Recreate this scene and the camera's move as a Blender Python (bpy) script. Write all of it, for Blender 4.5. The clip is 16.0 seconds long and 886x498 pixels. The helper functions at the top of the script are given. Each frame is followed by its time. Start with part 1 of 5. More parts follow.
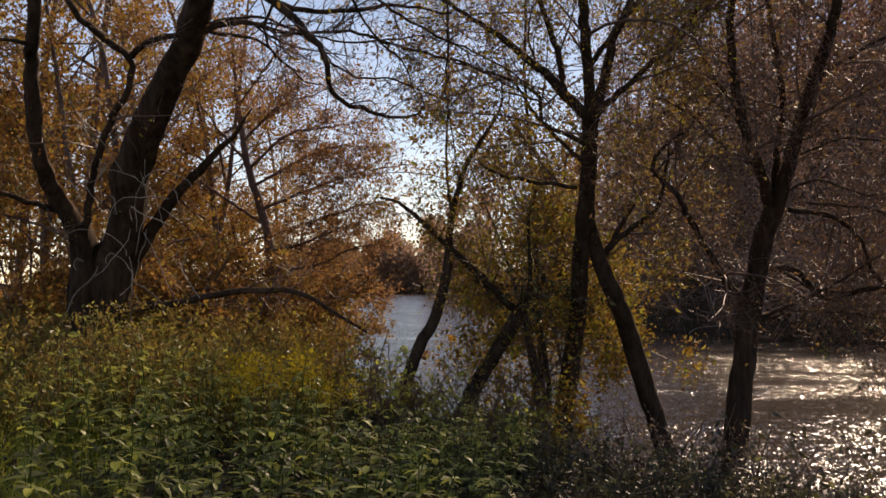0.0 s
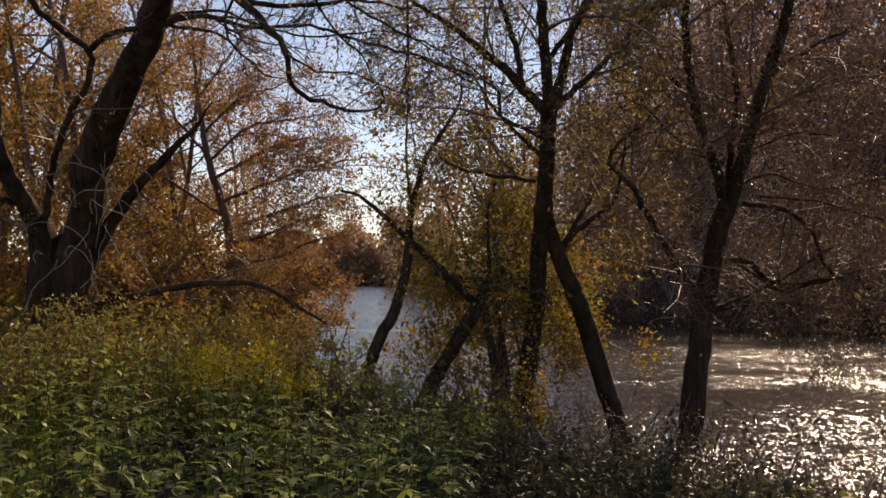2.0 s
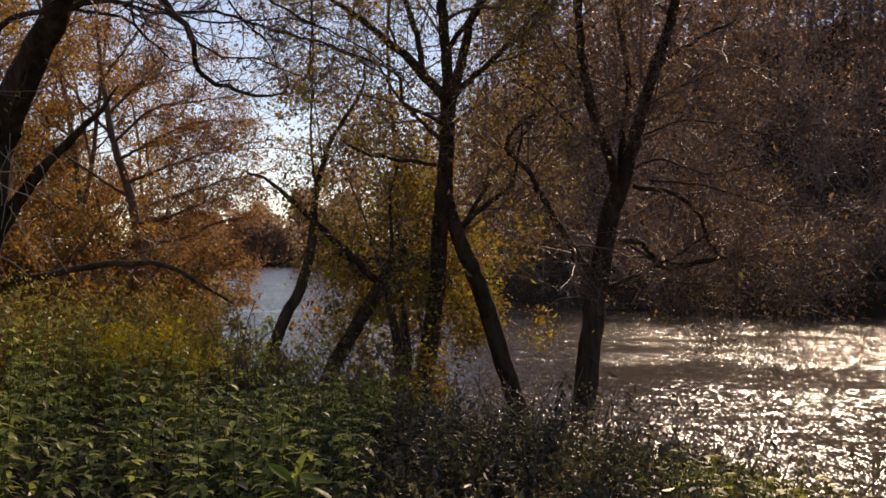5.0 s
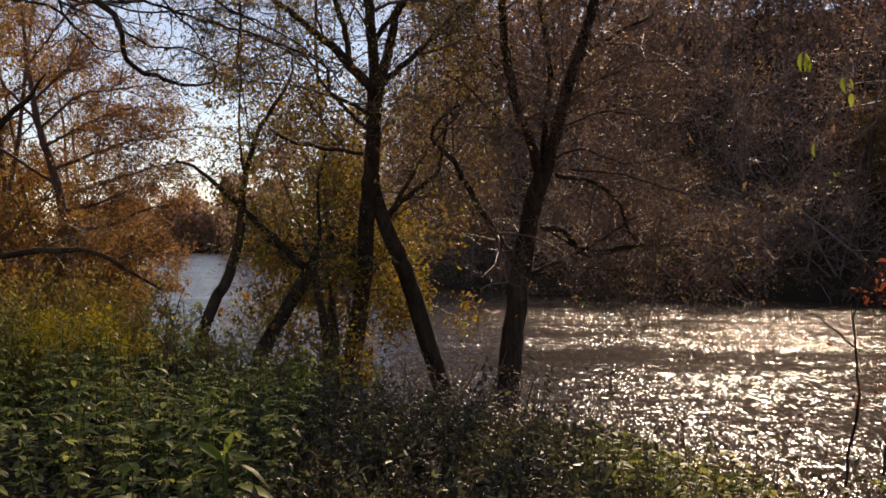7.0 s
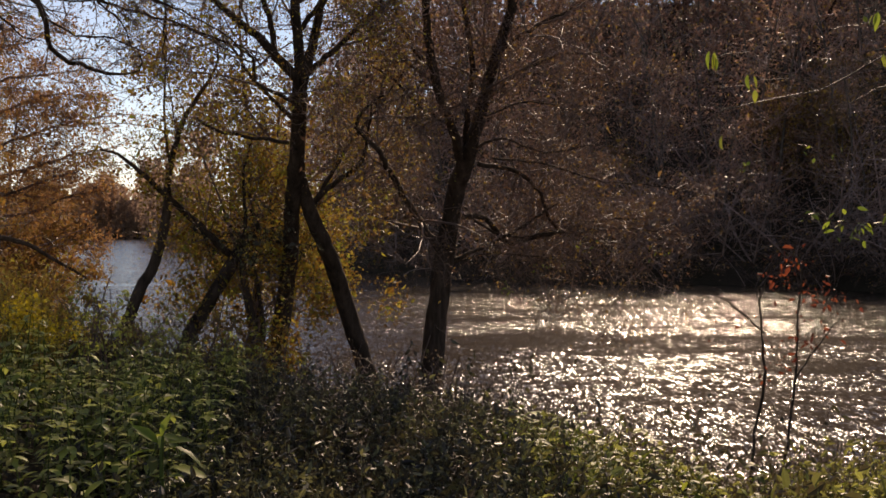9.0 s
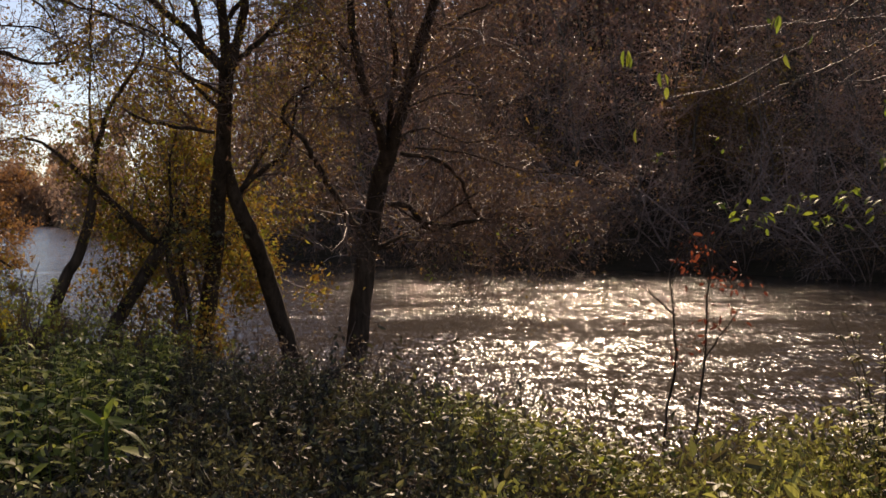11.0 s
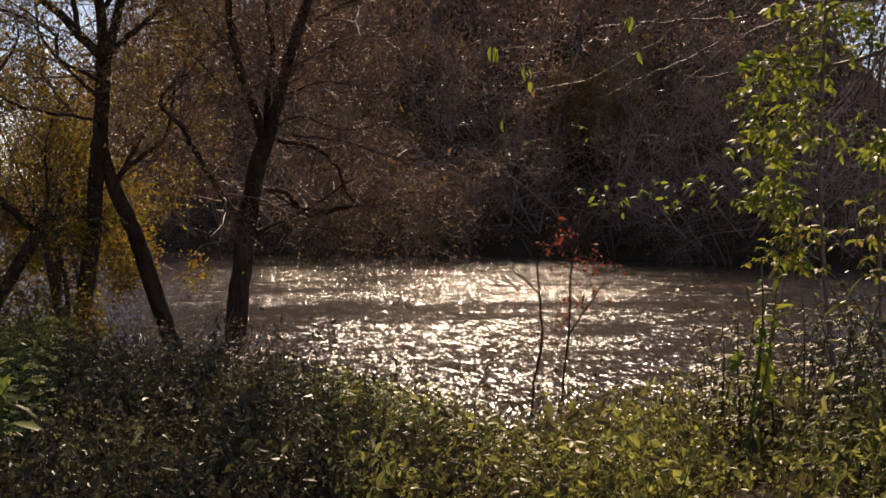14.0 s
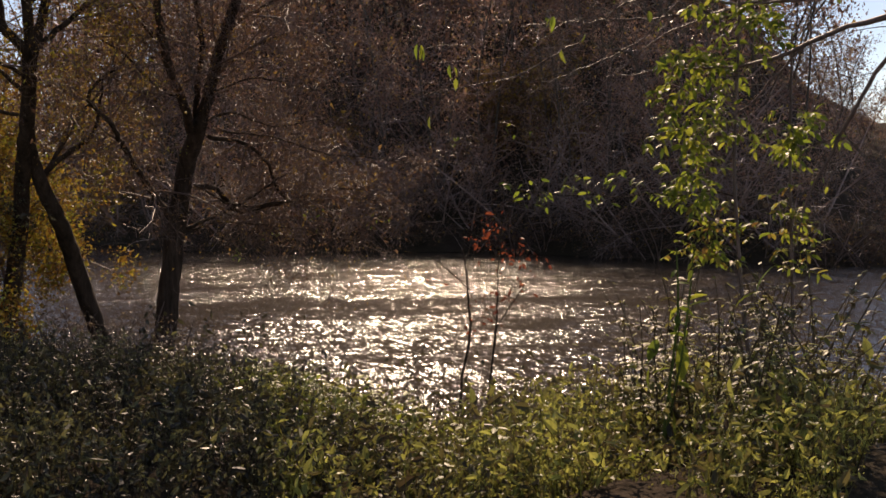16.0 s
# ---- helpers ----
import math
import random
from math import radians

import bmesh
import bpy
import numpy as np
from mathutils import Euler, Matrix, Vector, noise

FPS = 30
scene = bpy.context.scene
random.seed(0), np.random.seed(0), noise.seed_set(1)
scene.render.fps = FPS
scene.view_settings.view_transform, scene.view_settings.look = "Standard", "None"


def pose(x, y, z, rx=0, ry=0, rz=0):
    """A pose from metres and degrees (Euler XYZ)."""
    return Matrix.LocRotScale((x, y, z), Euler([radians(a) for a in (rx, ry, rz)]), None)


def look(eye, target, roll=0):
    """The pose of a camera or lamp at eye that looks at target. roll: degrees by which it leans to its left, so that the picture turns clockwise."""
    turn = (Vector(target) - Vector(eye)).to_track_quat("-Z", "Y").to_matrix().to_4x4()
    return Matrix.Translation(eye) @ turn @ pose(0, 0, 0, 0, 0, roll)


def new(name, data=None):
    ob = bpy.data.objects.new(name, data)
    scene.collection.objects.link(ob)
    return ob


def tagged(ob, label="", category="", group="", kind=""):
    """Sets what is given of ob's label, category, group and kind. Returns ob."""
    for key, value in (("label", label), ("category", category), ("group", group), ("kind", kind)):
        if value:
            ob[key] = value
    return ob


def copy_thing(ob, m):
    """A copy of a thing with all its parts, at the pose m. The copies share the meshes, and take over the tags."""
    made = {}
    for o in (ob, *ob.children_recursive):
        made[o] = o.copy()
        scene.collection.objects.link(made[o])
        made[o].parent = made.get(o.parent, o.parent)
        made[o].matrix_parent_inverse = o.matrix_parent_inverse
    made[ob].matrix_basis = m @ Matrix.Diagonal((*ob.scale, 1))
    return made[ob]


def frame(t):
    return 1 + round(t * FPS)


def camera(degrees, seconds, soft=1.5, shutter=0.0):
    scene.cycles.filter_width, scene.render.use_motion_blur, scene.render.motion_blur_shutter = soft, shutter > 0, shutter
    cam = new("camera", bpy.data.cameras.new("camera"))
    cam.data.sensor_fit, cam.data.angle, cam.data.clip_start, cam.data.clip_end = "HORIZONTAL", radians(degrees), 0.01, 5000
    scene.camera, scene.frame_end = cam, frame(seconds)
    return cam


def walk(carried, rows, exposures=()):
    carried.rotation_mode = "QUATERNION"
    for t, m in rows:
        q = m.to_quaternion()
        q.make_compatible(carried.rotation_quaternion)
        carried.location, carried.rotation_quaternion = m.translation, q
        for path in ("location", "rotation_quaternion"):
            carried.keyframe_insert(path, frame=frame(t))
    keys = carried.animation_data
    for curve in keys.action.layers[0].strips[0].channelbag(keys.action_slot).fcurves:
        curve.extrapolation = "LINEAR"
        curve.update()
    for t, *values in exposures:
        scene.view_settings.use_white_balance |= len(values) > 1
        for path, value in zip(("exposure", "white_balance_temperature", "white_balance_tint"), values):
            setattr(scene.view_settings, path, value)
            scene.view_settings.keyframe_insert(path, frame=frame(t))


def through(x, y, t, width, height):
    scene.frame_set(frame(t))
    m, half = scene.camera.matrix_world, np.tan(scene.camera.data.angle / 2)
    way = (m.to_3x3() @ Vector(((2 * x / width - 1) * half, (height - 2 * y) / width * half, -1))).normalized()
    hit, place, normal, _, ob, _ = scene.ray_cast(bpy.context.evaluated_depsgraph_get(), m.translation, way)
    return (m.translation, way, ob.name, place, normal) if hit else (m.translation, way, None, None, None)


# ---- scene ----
EXPOSURE = 0.8
cam = camera(42.76, 16.0, soft=1.6)
walk(cam, [
    (0.0, look((-0.272, 1.131, 1.617), (-4.808, 20.599, 2.271), 0.21)),
    (0.5, look((-0.261, 1.119, 1.621), (-4.648, 20.622, 2.247), 0.21)),
    (1.0, look((-0.253, 1.094, 1.623), (-4.471, 20.635, 2.215), 0.22)),
    (1.5, look((-0.242, 1.052, 1.623), (-4.294, 20.629, 2.179), 0.20)),
    (2.0, look((-0.228, 1.000, 1.623), (-4.093, 20.616, 2.134), 0.14)),
    (2.5, look((-0.211, 0.941, 1.621), (-3.839, 20.604, 2.085), 0.12)),
    (3.0, look((-0.191, 0.876, 1.618), (-3.583, 20.582, 2.033), 0.10)),
    (3.5, look((-0.169, 0.796, 1.617), (-3.295, 20.547, 1.970), 0.04)),
    (4.0, look((-0.145, 0.716, 1.617), (-2.998, 20.509, 1.908), 0.04)),
    (6.5, look((-0.014, 0.292, 1.623), (-1.354, 20.247, 1.617), 0.08)),
    (7.0, look((-0.004, 0.218, 1.630), (-1.043, 20.190, 1.558), 0.07)),
    (7.5, look((0.002, 0.148, 1.641), (-0.699, 20.135, 1.497), 0.06)),
    (8.0, look((0.005, 0.076, 1.647), (-0.341, 20.072, 1.442), 0.06)),
    (8.5, look((-0.000, -0.000, 1.650), (-0.000, 19.998, 1.384), -0.00)),
    (9.0, look((-0.015, -0.083, 1.653), (0.310, 19.912, 1.328), -0.02)),
    (11.5, look((-0.127, -0.545, 1.681), (1.998, 19.332, 1.056), -0.15)),
    (12.0, look((-0.150, -0.643, 1.677), (2.330, 19.191, 1.005), -0.20)),
    (12.5, look((-0.164, -0.736, 1.675), (2.663, 19.050, 0.960), -0.17)),
    (13.0, look((-0.172, -0.819, 1.674), (3.005, 18.912, 0.916), -0.18)),
    (13.5, look((-0.175, -0.898, 1.673), (3.411, 18.762, 0.883), -0.20)),
    (14.0, look((-0.179, -0.974, 1.668), (3.752, 18.619, 0.852), -0.20)),
    (14.5, look((-0.181, -1.036, 1.664), (4.075, 18.488, 0.824), -0.24)),
    (15.0, look((-0.178, -1.087, 1.655), (4.380, 18.368, 0.806), -0.26)),
    (15.5, look((-0.175, -1.131, 1.647), (4.653, 18.258, 0.790), -0.25)),
    (16.0, look((-0.170, -1.170, 1.648), (4.900, 18.157, 0.779), -0.27)),
], [(0, EXPOSURE, 8300, 23), (16, EXPOSURE, 8300, 23)])

# ---------------------------------------------------------------- light
SUN_AZ, SUN_EL = radians(14), radians(38)      # azimuth clockwise from +y
world = bpy.data.worlds.new("sky")
scene.world = world
world.use_nodes = True
wn = world.node_tree
sky = wn.nodes.new("ShaderNodeTexSky")
sky.sky_type, sky.sun_disc = "NISHITA", False
sky.sun_elevation, sky.sun_rotation = SUN_EL, SUN_AZ
sky.air_density, sky.dust_density, sky.ozone_density = 1.0, 0.0, 1.3
sky.altitude = 1800
wn.nodes["Background"].inputs["Strength"].default_value = 0.08
ctc = wn.nodes.new("ShaderNodeTexCoord")
cmap = wn.nodes.new("ShaderNodeMapping")
cmap.inputs["Scale"].default_value, cmap.inputs["Rotation"].default_value = (3.0, 3.0, 14.0), (0.25, 0.1, 0.0)
cloud = wn.nodes.new("ShaderNodeTexNoise")
cloud.inputs["Scale"].default_value, cloud.inputs["Detail"].default_value = 1.6, 6.0
cramp = wn.nodes.new("ShaderNodeMapRange")
cramp.inputs["From Min"].default_value, cramp.inputs["From Max"].default_value, cramp.inputs["To Max"].default_value = 0.5, 0.8, 0.12
cmix = wn.nodes.new("ShaderNodeMix")
cmix.data_type = "RGBA"
cmix.inputs["B"].default_value = (9, 9, 9.6, 1)
for a, b in ((ctc.outputs["Generated"], cmap.inputs["Vector"]), (cmap.outputs[0], cloud.inputs["Vector"]), (cloud.outputs["Fac"], cramp.inputs["Value"]), (cramp.outputs[0], cmix.inputs["Factor"]), (sky.outputs[0], cmix.inputs["A"]), (cmix.outputs["Result"], wn.nodes["Background"].inputs["Color"])):
    wn.links.new(a, b)
sun = new("sun", bpy.data.lights.new("sun", "SUN"))
sun.data.energy, sun.data.angle, sun.data.color = 3.4, radians(0.6), (1.0, 0.88, 0.72)
sun.matrix_basis = look((math.sin(SUN_AZ) * math.cos(SUN_EL), math.cos(SUN_AZ) * math.cos(SUN_EL), math.sin(SUN_EL)), (0, 0, 0))


# ---------------------------------------------------------------- materials
def node_mat(name):
    m = bpy.data.materials.new(name)
    m.use_nodes = True
    nt = m.node_tree
    return m, nt, nt.nodes["Principled BSDF"]


def add(nt, kind, **values):
    n = nt.nodes.new(kind)
    for key, value in values.items():
        n.inputs[key].default_value = value
    return n


def ramp(nt, stops):
    n = nt.nodes.new("ShaderNodeValToRGB")
    e = n.color_ramp.elements
    while len(e) < len(stops):
        e.new(0.5)
    for el, (p, c) in zip(e, stops):
        el.position, el.color = p, (*c, 1)
    return n


def bark_mat(name, dark, light, scale=14.0, depth=0.6, gloss=0.12, rough=0.9, relief=0.02):
    """Furrowed bark: stretched noise for the ridges, larger noise for lichen and damp."""
    m, nt, b = node_mat(name)
    tc = nt.nodes.new("ShaderNodeTexCoord")
    mp = add(nt, "ShaderNodeMapping", Scale=(1, 1, 0.22))
    n1 = add(nt, "ShaderNodeTexNoise", Scale=scale, Detail=6.0, Roughness=0.65)
    n2 = add(nt, "ShaderNodeTexNoise", Scale=1.7, Detail=4.0)
    r = ramp(nt, [(0.3, dark), (0.62, light), (0.8, [c * 1.5 for c in light])])
    mix = nt.nodes.new("ShaderNodeMix")
    mix.data_type, mix.blend_type = "RGBA", "MULTIPLY"
    mix.inputs["Factor"].default_value = 0.7
    r2 = ramp(nt, [(0.35, (0.45, 0.45, 0.4)), (0.65, (1.0, 1.0, 1.0))])
    bump = add(nt, "ShaderNodeBump", Strength=depth, Distance=relief)
    L = nt.links.new
    L(tc.outputs["Object"], mp.inputs["Vector"])
    L(mp.outputs[0], n1.inputs["Vector"])
    L(tc.outputs["Object"], n2.inputs["Vector"])
    L(n1.outputs["Fac"], r.inputs[0])
    L(n2.outputs["Fac"], r2.inputs[0])
    L(r.outputs[0], mix.inputs["A"])
    L(r2.outputs[0], mix.inputs["B"])
    L(mix.outputs["Result"], b.inputs["Base Color"])
    L(n1.outputs["Fac"], bump.inputs["Height"])
    L(bump.outputs[0], b.inputs["Normal"])
    b.inputs["Roughness"].default_value = rough
    b.inputs["Specular IOR Level"].default_value = gloss
    return m


def leaf_mat(name, stops, through=0.45, rough=0.45, spec=0.4, by_object=False):
    """Leaf tissue: tint by leaf, light passing through, a waxy surface."""
    m, nt, b = node_mat(name)
    geo = nt.nodes.new("ShaderNodeObjectInfo" if by_object else "ShaderNodeNewGeometry")
    r = ramp(nt, stops)
    nz = add(nt, "ShaderNodeTexNoise", Scale=1.1, Detail=2.0)
    tc = nt.nodes.new("ShaderNodeTexCoord")
    ad = nt.nodes.new("ShaderNodeMath")
    ad.operation = "MULTIPLY_ADD"
    ad.inputs[1].default_value, ad.inputs[2].default_value = 0.9, -0.45
    sm = nt.nodes.new("ShaderNodeMath")
    sm.use_clamp = True
    tr = nt.nodes.new("ShaderNodeBsdfTranslucent")
    mx = nt.nodes.new("ShaderNodeMixShader")
    mx.inputs[0].default_value = through
    L = nt.links.new
    L(tc.outputs["Object"], nz.inputs["Vector"])
    L(nz.outputs["Fac"], ad.inputs[0])
    L(geo.outputs["Random" if by_object else "Random Per Island"], sm.inputs[0])
    L(ad.outputs[0], sm.inputs[1])
    L(sm.outputs[0], r.inputs[0])
    L(r.outputs[0], b.inputs["Base Color"])
    L(r.outputs[0], tr.inputs["Color"])
    b.inputs["Roughness"].default_value = rough
    b.inputs["Specular IOR Level"].default_value = spec
    out = nt.nodes["Material Output"]
    L(b.outputs[0], mx.inputs[1])
    L(tr.outputs[0], mx.inputs[2])
    L(mx.outputs[0], out.inputs["Surface"])
    return m


BARK = bark_mat("dark_bark", (0.02, 0.014, 0.01), (0.088, 0.06, 0.045), 12, 0.9, relief=0.045)
BARK_OLD = bark_mat("furrowed_old_bark", (0.016, 0.011, 0.008), (0.105, 0.07, 0.05), 9, 1.0, relief=0.07)
BARK_GREY = bark_mat("grey_bark", (0.05, 0.04, 0.034), (0.16, 0.135, 0.115), 18)
TWIG = bark_mat("twig_bark", (0.065, 0.038, 0.03), (0.19, 0.12, 0.097), 30, 0.2, 0.4, 0.55)
TWIG_FAR = bark_mat("far_twig_bark", (0.14, 0.085, 0.075), (0.40, 0.26, 0.22), 6, 0.2, 0.9, 0.42)
VINE = bark_mat("pale_vine_bark", (0.2, 0.17, 0.15), (0.4, 0.36, 0.32), 30, 0.2)
LEAF_GOLD = leaf_mat("gold_leaf", [(0.0, (0.13, 0.06, 0.018)), (0.35, (0.27, 0.155, 0.03)), (0.65, (0.31, 0.23, 0.04)), (1.0, (0.20, 0.22, 0.032))], 0.55, 0.5, 0.25)
LEAF_ORANGE = leaf_mat("orange_leaf", [(0.0, (0.12, 0.06, 0.025)), (0.4, (0.27, 0.13, 0.036)), (0.75, (0.34, 0.19, 0.045)), (1.0, (0.27, 0.22, 0.045))], 0.5, 0.5, 0.25)
LEAF_COPPER = leaf_mat("copper_leaf", [(0.0, (0.16, 0.075, 0.04)), (0.5, (0.34, 0.17, 0.07)), (1.0, (0.46, 0.28, 0.09))], 0.55, 0.5, 0.3)
LEAF_RUST = leaf_mat("rust_leaf", [(0.0, (0.09, 0.055, 0.035)), (0.5, (0.15, 0.09, 0.045)), (0.85, (0.22, 0.14, 0.04)), (1.0, (0.36, 0.26, 0.05))], 0.5, 0.5, 0.25)
LEAF_BROWN = leaf_mat("brown_leaf", [(0.0, (0.055, 0.032, 0.026)), (0.5, (0.125, 0.072, 0.05)), (0.85, (0.19, 0.11, 0.058)), (1.0, (0.30, 0.19, 0.035))], 0.42, 0.5, 0.25)
GREENS = [(0.0, (0.12, 0.125, 0.036)), (0.4, (0.25, 0.285, 0.066)), (0.8, (0.40, 0.43, 0.085)), (1.0, (0.56, 0.55, 0.10))]
# paler than real foliage: the haze of distance is put into the leaf colour
LEAF_HAZE = leaf_mat("haze_paled_leaf", [(0.0, (0.27, 0.18, 0.14)), (0.5, (0.36, 0.24, 0.17)), (1.0, (0.42, 0.29, 0.19))], 0.6, 0.6, 0.1)
LEAF_GREEN = leaf_mat("green_leaf", GREENS, 0.52, 0.45, 0.42)
LEAF_GREEN_ONE = leaf_mat("green_weed_leaf", GREENS, 0.52, 0.45, 0.42, by_object=True)
LEAF_LIME = leaf_mat("lime_leaf", [(0.0, (0.10, 0.13, 0.022)), (0.5, (0.20, 0.25, 0.035)), (1.0, (0.32, 0.32, 0.05))], 0.55, 0.45, 0.3)
LEAF_LIME_ONE = leaf_mat("lime_vine_leaf", [(0.0, (0.09, 0.13, 0.022)), (0.5, (0.19, 0.25, 0.035)), (1.0, (0.33, 0.34, 0.05))], 0.55, 0.45, 0.3, by_object=True)
LEAF_OLIVE = leaf_mat("olive_leaf", [(0.0, (0.13, 0.075, 0.028)), (0.4, (0.22, 0.14, 0.038)), (0.7, (0.25, 0.19, 0.042)), (1.0, (0.34, 0.31, 0.06))], 0.5, 0.5, 0.25)
# dry leaf tones, darkened so that tree shade is in the colour
LEAF_DRY_SHADED = leaf_mat("shade_darkened_dry_leaf", [(0.0, (0.022, 0.018, 0.012)), (0.5, (0.05, 0.045, 0.022)), (0.8, (0.095, 0.095, 0.04)), (1.0, (0.20, 0.19, 0.075))], 0.4, 0.42, 0.5)
LEAF_MIX = leaf_mat("mixed_weed_leaf", [(0.0, (0.05, 0.036, 0.02)), (0.35, (0.11, 0.095, 0.036)), (0.7, (0.21, 0.215, 0.055)), (1.0, (0.40, 0.40, 0.10))], 0.5, 0.45, 0.4)
LEAF_TAN = leaf_mat("tan_leaf", [(0.0, (0.12, 0.068, 0.056)), (0.5, (0.25, 0.145, 0.11)), (0.9, (0.38, 0.23, 0.16)), (1.0, (0.42, 0.28, 0.06))], 0.5, 0.5, 0.3)
# straw brown lightened in its colour, for weeds that catch the sun
LEAF_STRAW_SUNLIT = leaf_mat("sunlit_straw_leaf", [(0.0, (0.06, 0.042, 0.028)), (0.5, (0.14, 0.10, 0.062)), (1.0, (0.28, 0.205, 0.12))], 0.45, 0.45, 0.5)
LEAF_RED = leaf_mat("red_leaf", [(0.0, (0.13, 0.03, 0.018)), (1.0, (0.30, 0.075, 0.03))], 0.5, 0.5, 0.25)
FLOWER = leaf_mat("yellow_flower", [(0.0, (0.32, 0.24, 0.02)), (1.0, (0.48, 0.37, 0.03))], 0.4, 0.6, 0.2)


def ground_mat():
    m, nt, b = node_mat("leaf_litter_soil")
    tc = nt.nodes.new("ShaderNodeTexCoord")
    n1 = add(nt, "ShaderNodeTexNoise", Scale=9.0, Detail=8.0, Roughness=0.7)
    n2 = add(nt, "ShaderNodeTexNoise", Scale=0.6, Detail=4.0)
    r1 = ramp(nt, [(0.3, (0.02, 0.014, 0.01)), (0.55, (0.045, 0.031, 0.022)), (0.75, (0.085, 0.058, 0.04))])
    r2 = ramp(nt, [(0.4, (0.03, 0.03, 0.016)), (0.6, (0.05, 0.038, 0.027))])
    mix = nt.nodes.new("ShaderNodeMix")
    mix.data_type = "RGBA"
    mix.inputs["Factor"].default_value = 0.4
    bump = add(nt, "ShaderNodeBump", Strength=0.8, Distance=0.05)
    L = nt.links.new
    for n in (n1, n2):
        L(tc.outputs["Object"], n.inputs["Vector"])
    L(n1.outputs["Fac"], r1.inputs[0])
    L(n2.outputs["Fac"], r2.inputs[0])
    L(r1.outputs[0], mix.inputs["A"])
    L(r2.outputs[0], mix.inputs["B"])
    L(mix.outputs["Result"], b.inputs["Base Color"])
    L(n1.outputs["Fac"], bump.inputs["Height"])
    L(bump.outputs[0], b.inputs["Normal"])
    b.inputs["Roughness"].default_value = 0.95
    b.inputs["Specular IOR Level"].default_value = 0.05
    return m


def water_mat():
    """Brown river water, ruffled by wind in patches, calmer between them: the slopes of the ripples tilt the normal."""
    m, nt, b = node_mat("river_water")
    tc = nt.nodes.new("ShaderNodeTexCoord")
    geo = nt.nodes.new("ShaderNodeNewGeometry")
    L = nt.links.new

    def vmath(kind, x, y):
        n = nt.nodes.new("ShaderNodeVectorMath")
        n.operation = kind
        for k, v in enumerate((x, y)):
            if isinstance(v, tuple):
                n.inputs[k].default_value = v
            elif v is not None:
                L(v, n.inputs[k])
        return n

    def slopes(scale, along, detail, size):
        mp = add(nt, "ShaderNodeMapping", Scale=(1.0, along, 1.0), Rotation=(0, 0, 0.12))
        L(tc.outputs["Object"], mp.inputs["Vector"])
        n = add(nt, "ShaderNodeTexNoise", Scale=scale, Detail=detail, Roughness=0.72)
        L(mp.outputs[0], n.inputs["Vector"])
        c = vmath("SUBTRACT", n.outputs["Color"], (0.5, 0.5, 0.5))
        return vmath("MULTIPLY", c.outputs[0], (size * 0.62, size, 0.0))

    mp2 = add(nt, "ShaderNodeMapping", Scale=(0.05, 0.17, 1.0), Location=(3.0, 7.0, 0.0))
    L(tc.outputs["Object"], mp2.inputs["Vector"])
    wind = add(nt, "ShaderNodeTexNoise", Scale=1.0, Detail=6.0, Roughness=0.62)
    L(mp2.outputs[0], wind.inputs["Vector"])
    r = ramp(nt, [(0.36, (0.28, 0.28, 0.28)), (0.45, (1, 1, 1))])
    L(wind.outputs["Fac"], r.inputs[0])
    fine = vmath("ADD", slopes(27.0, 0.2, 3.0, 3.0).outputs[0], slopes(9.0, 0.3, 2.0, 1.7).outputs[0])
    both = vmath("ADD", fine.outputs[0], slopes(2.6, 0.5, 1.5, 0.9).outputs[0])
    # one calm lane along the stream, with an uneven edge
    sep = nt.nodes.new("ShaderNodeSeparateXYZ")
    L(tc.outputs["Object"], sep.inputs[0])

    def math_node(kind, x, y, z=0.0):
        n = nt.nodes.new("ShaderNodeMath")
        n.operation = kind
        for k, v in enumerate((x, y, z)):
            if isinstance(v, float):
                n.inputs[k].default_value = v
            else:
                L(v, n.inputs[k])
        return n.outputs[0]

    across = math_node("ABSOLUTE", math_node("MULTIPLY_ADD", wind.outputs["Fac"], 34.0, math_node("ADD", sep.outputs["Y"], -45.5)), 0.0)
    lane = nt.nodes.new("ShaderNodeMapRange")
    lane.inputs["From Min"].default_value, lane.inputs["From Max"].default_value, lane.inputs["To Min"].default_value = 0.6, 3.0, 0.42
    L(across, lane.inputs["Value"])
    calm = vmath("MULTIPLY", both.outputs[0], lane.outputs[0])
    mp3 = add(nt, "ShaderNodeMapping", Scale=(0.3, 0.75, 1.0))
    L(tc.outputs["Object"], mp3.inputs["Vector"])
    paws = add(nt, "ShaderNodeTexNoise", Scale=1.0, Detail=3.0, Roughness=0.6)
    L(mp3.outputs[0], paws.inputs["Vector"])
    r3 = ramp(nt, [(0.36, (0.45, 0.45, 0.45)), (0.55, (1, 1, 1))])
    L(paws.outputs["Fac"], r3.inputs[0])
    gusts = vmath("MULTIPLY", r.outputs[0], r3.outputs[0])
    blown = vmath("MULTIPLY", calm.outputs[0], gusts.outputs[0])
    tilted = vmath("ADD", blown.outputs[0], geo.outputs["Normal"])
    unitv = vmath("NORMALIZE", tilted.outputs[0], None)
    L(unitv.outputs[0], b.inputs["Normal"])
    b.inputs["Roughness"].default_value = 0.15
    b.inputs["Base Color"].default_value = (0.03, 0.022, 0.015, 1)
    b.inputs["IOR"].default_value = 1.33
    return m


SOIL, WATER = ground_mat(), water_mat()


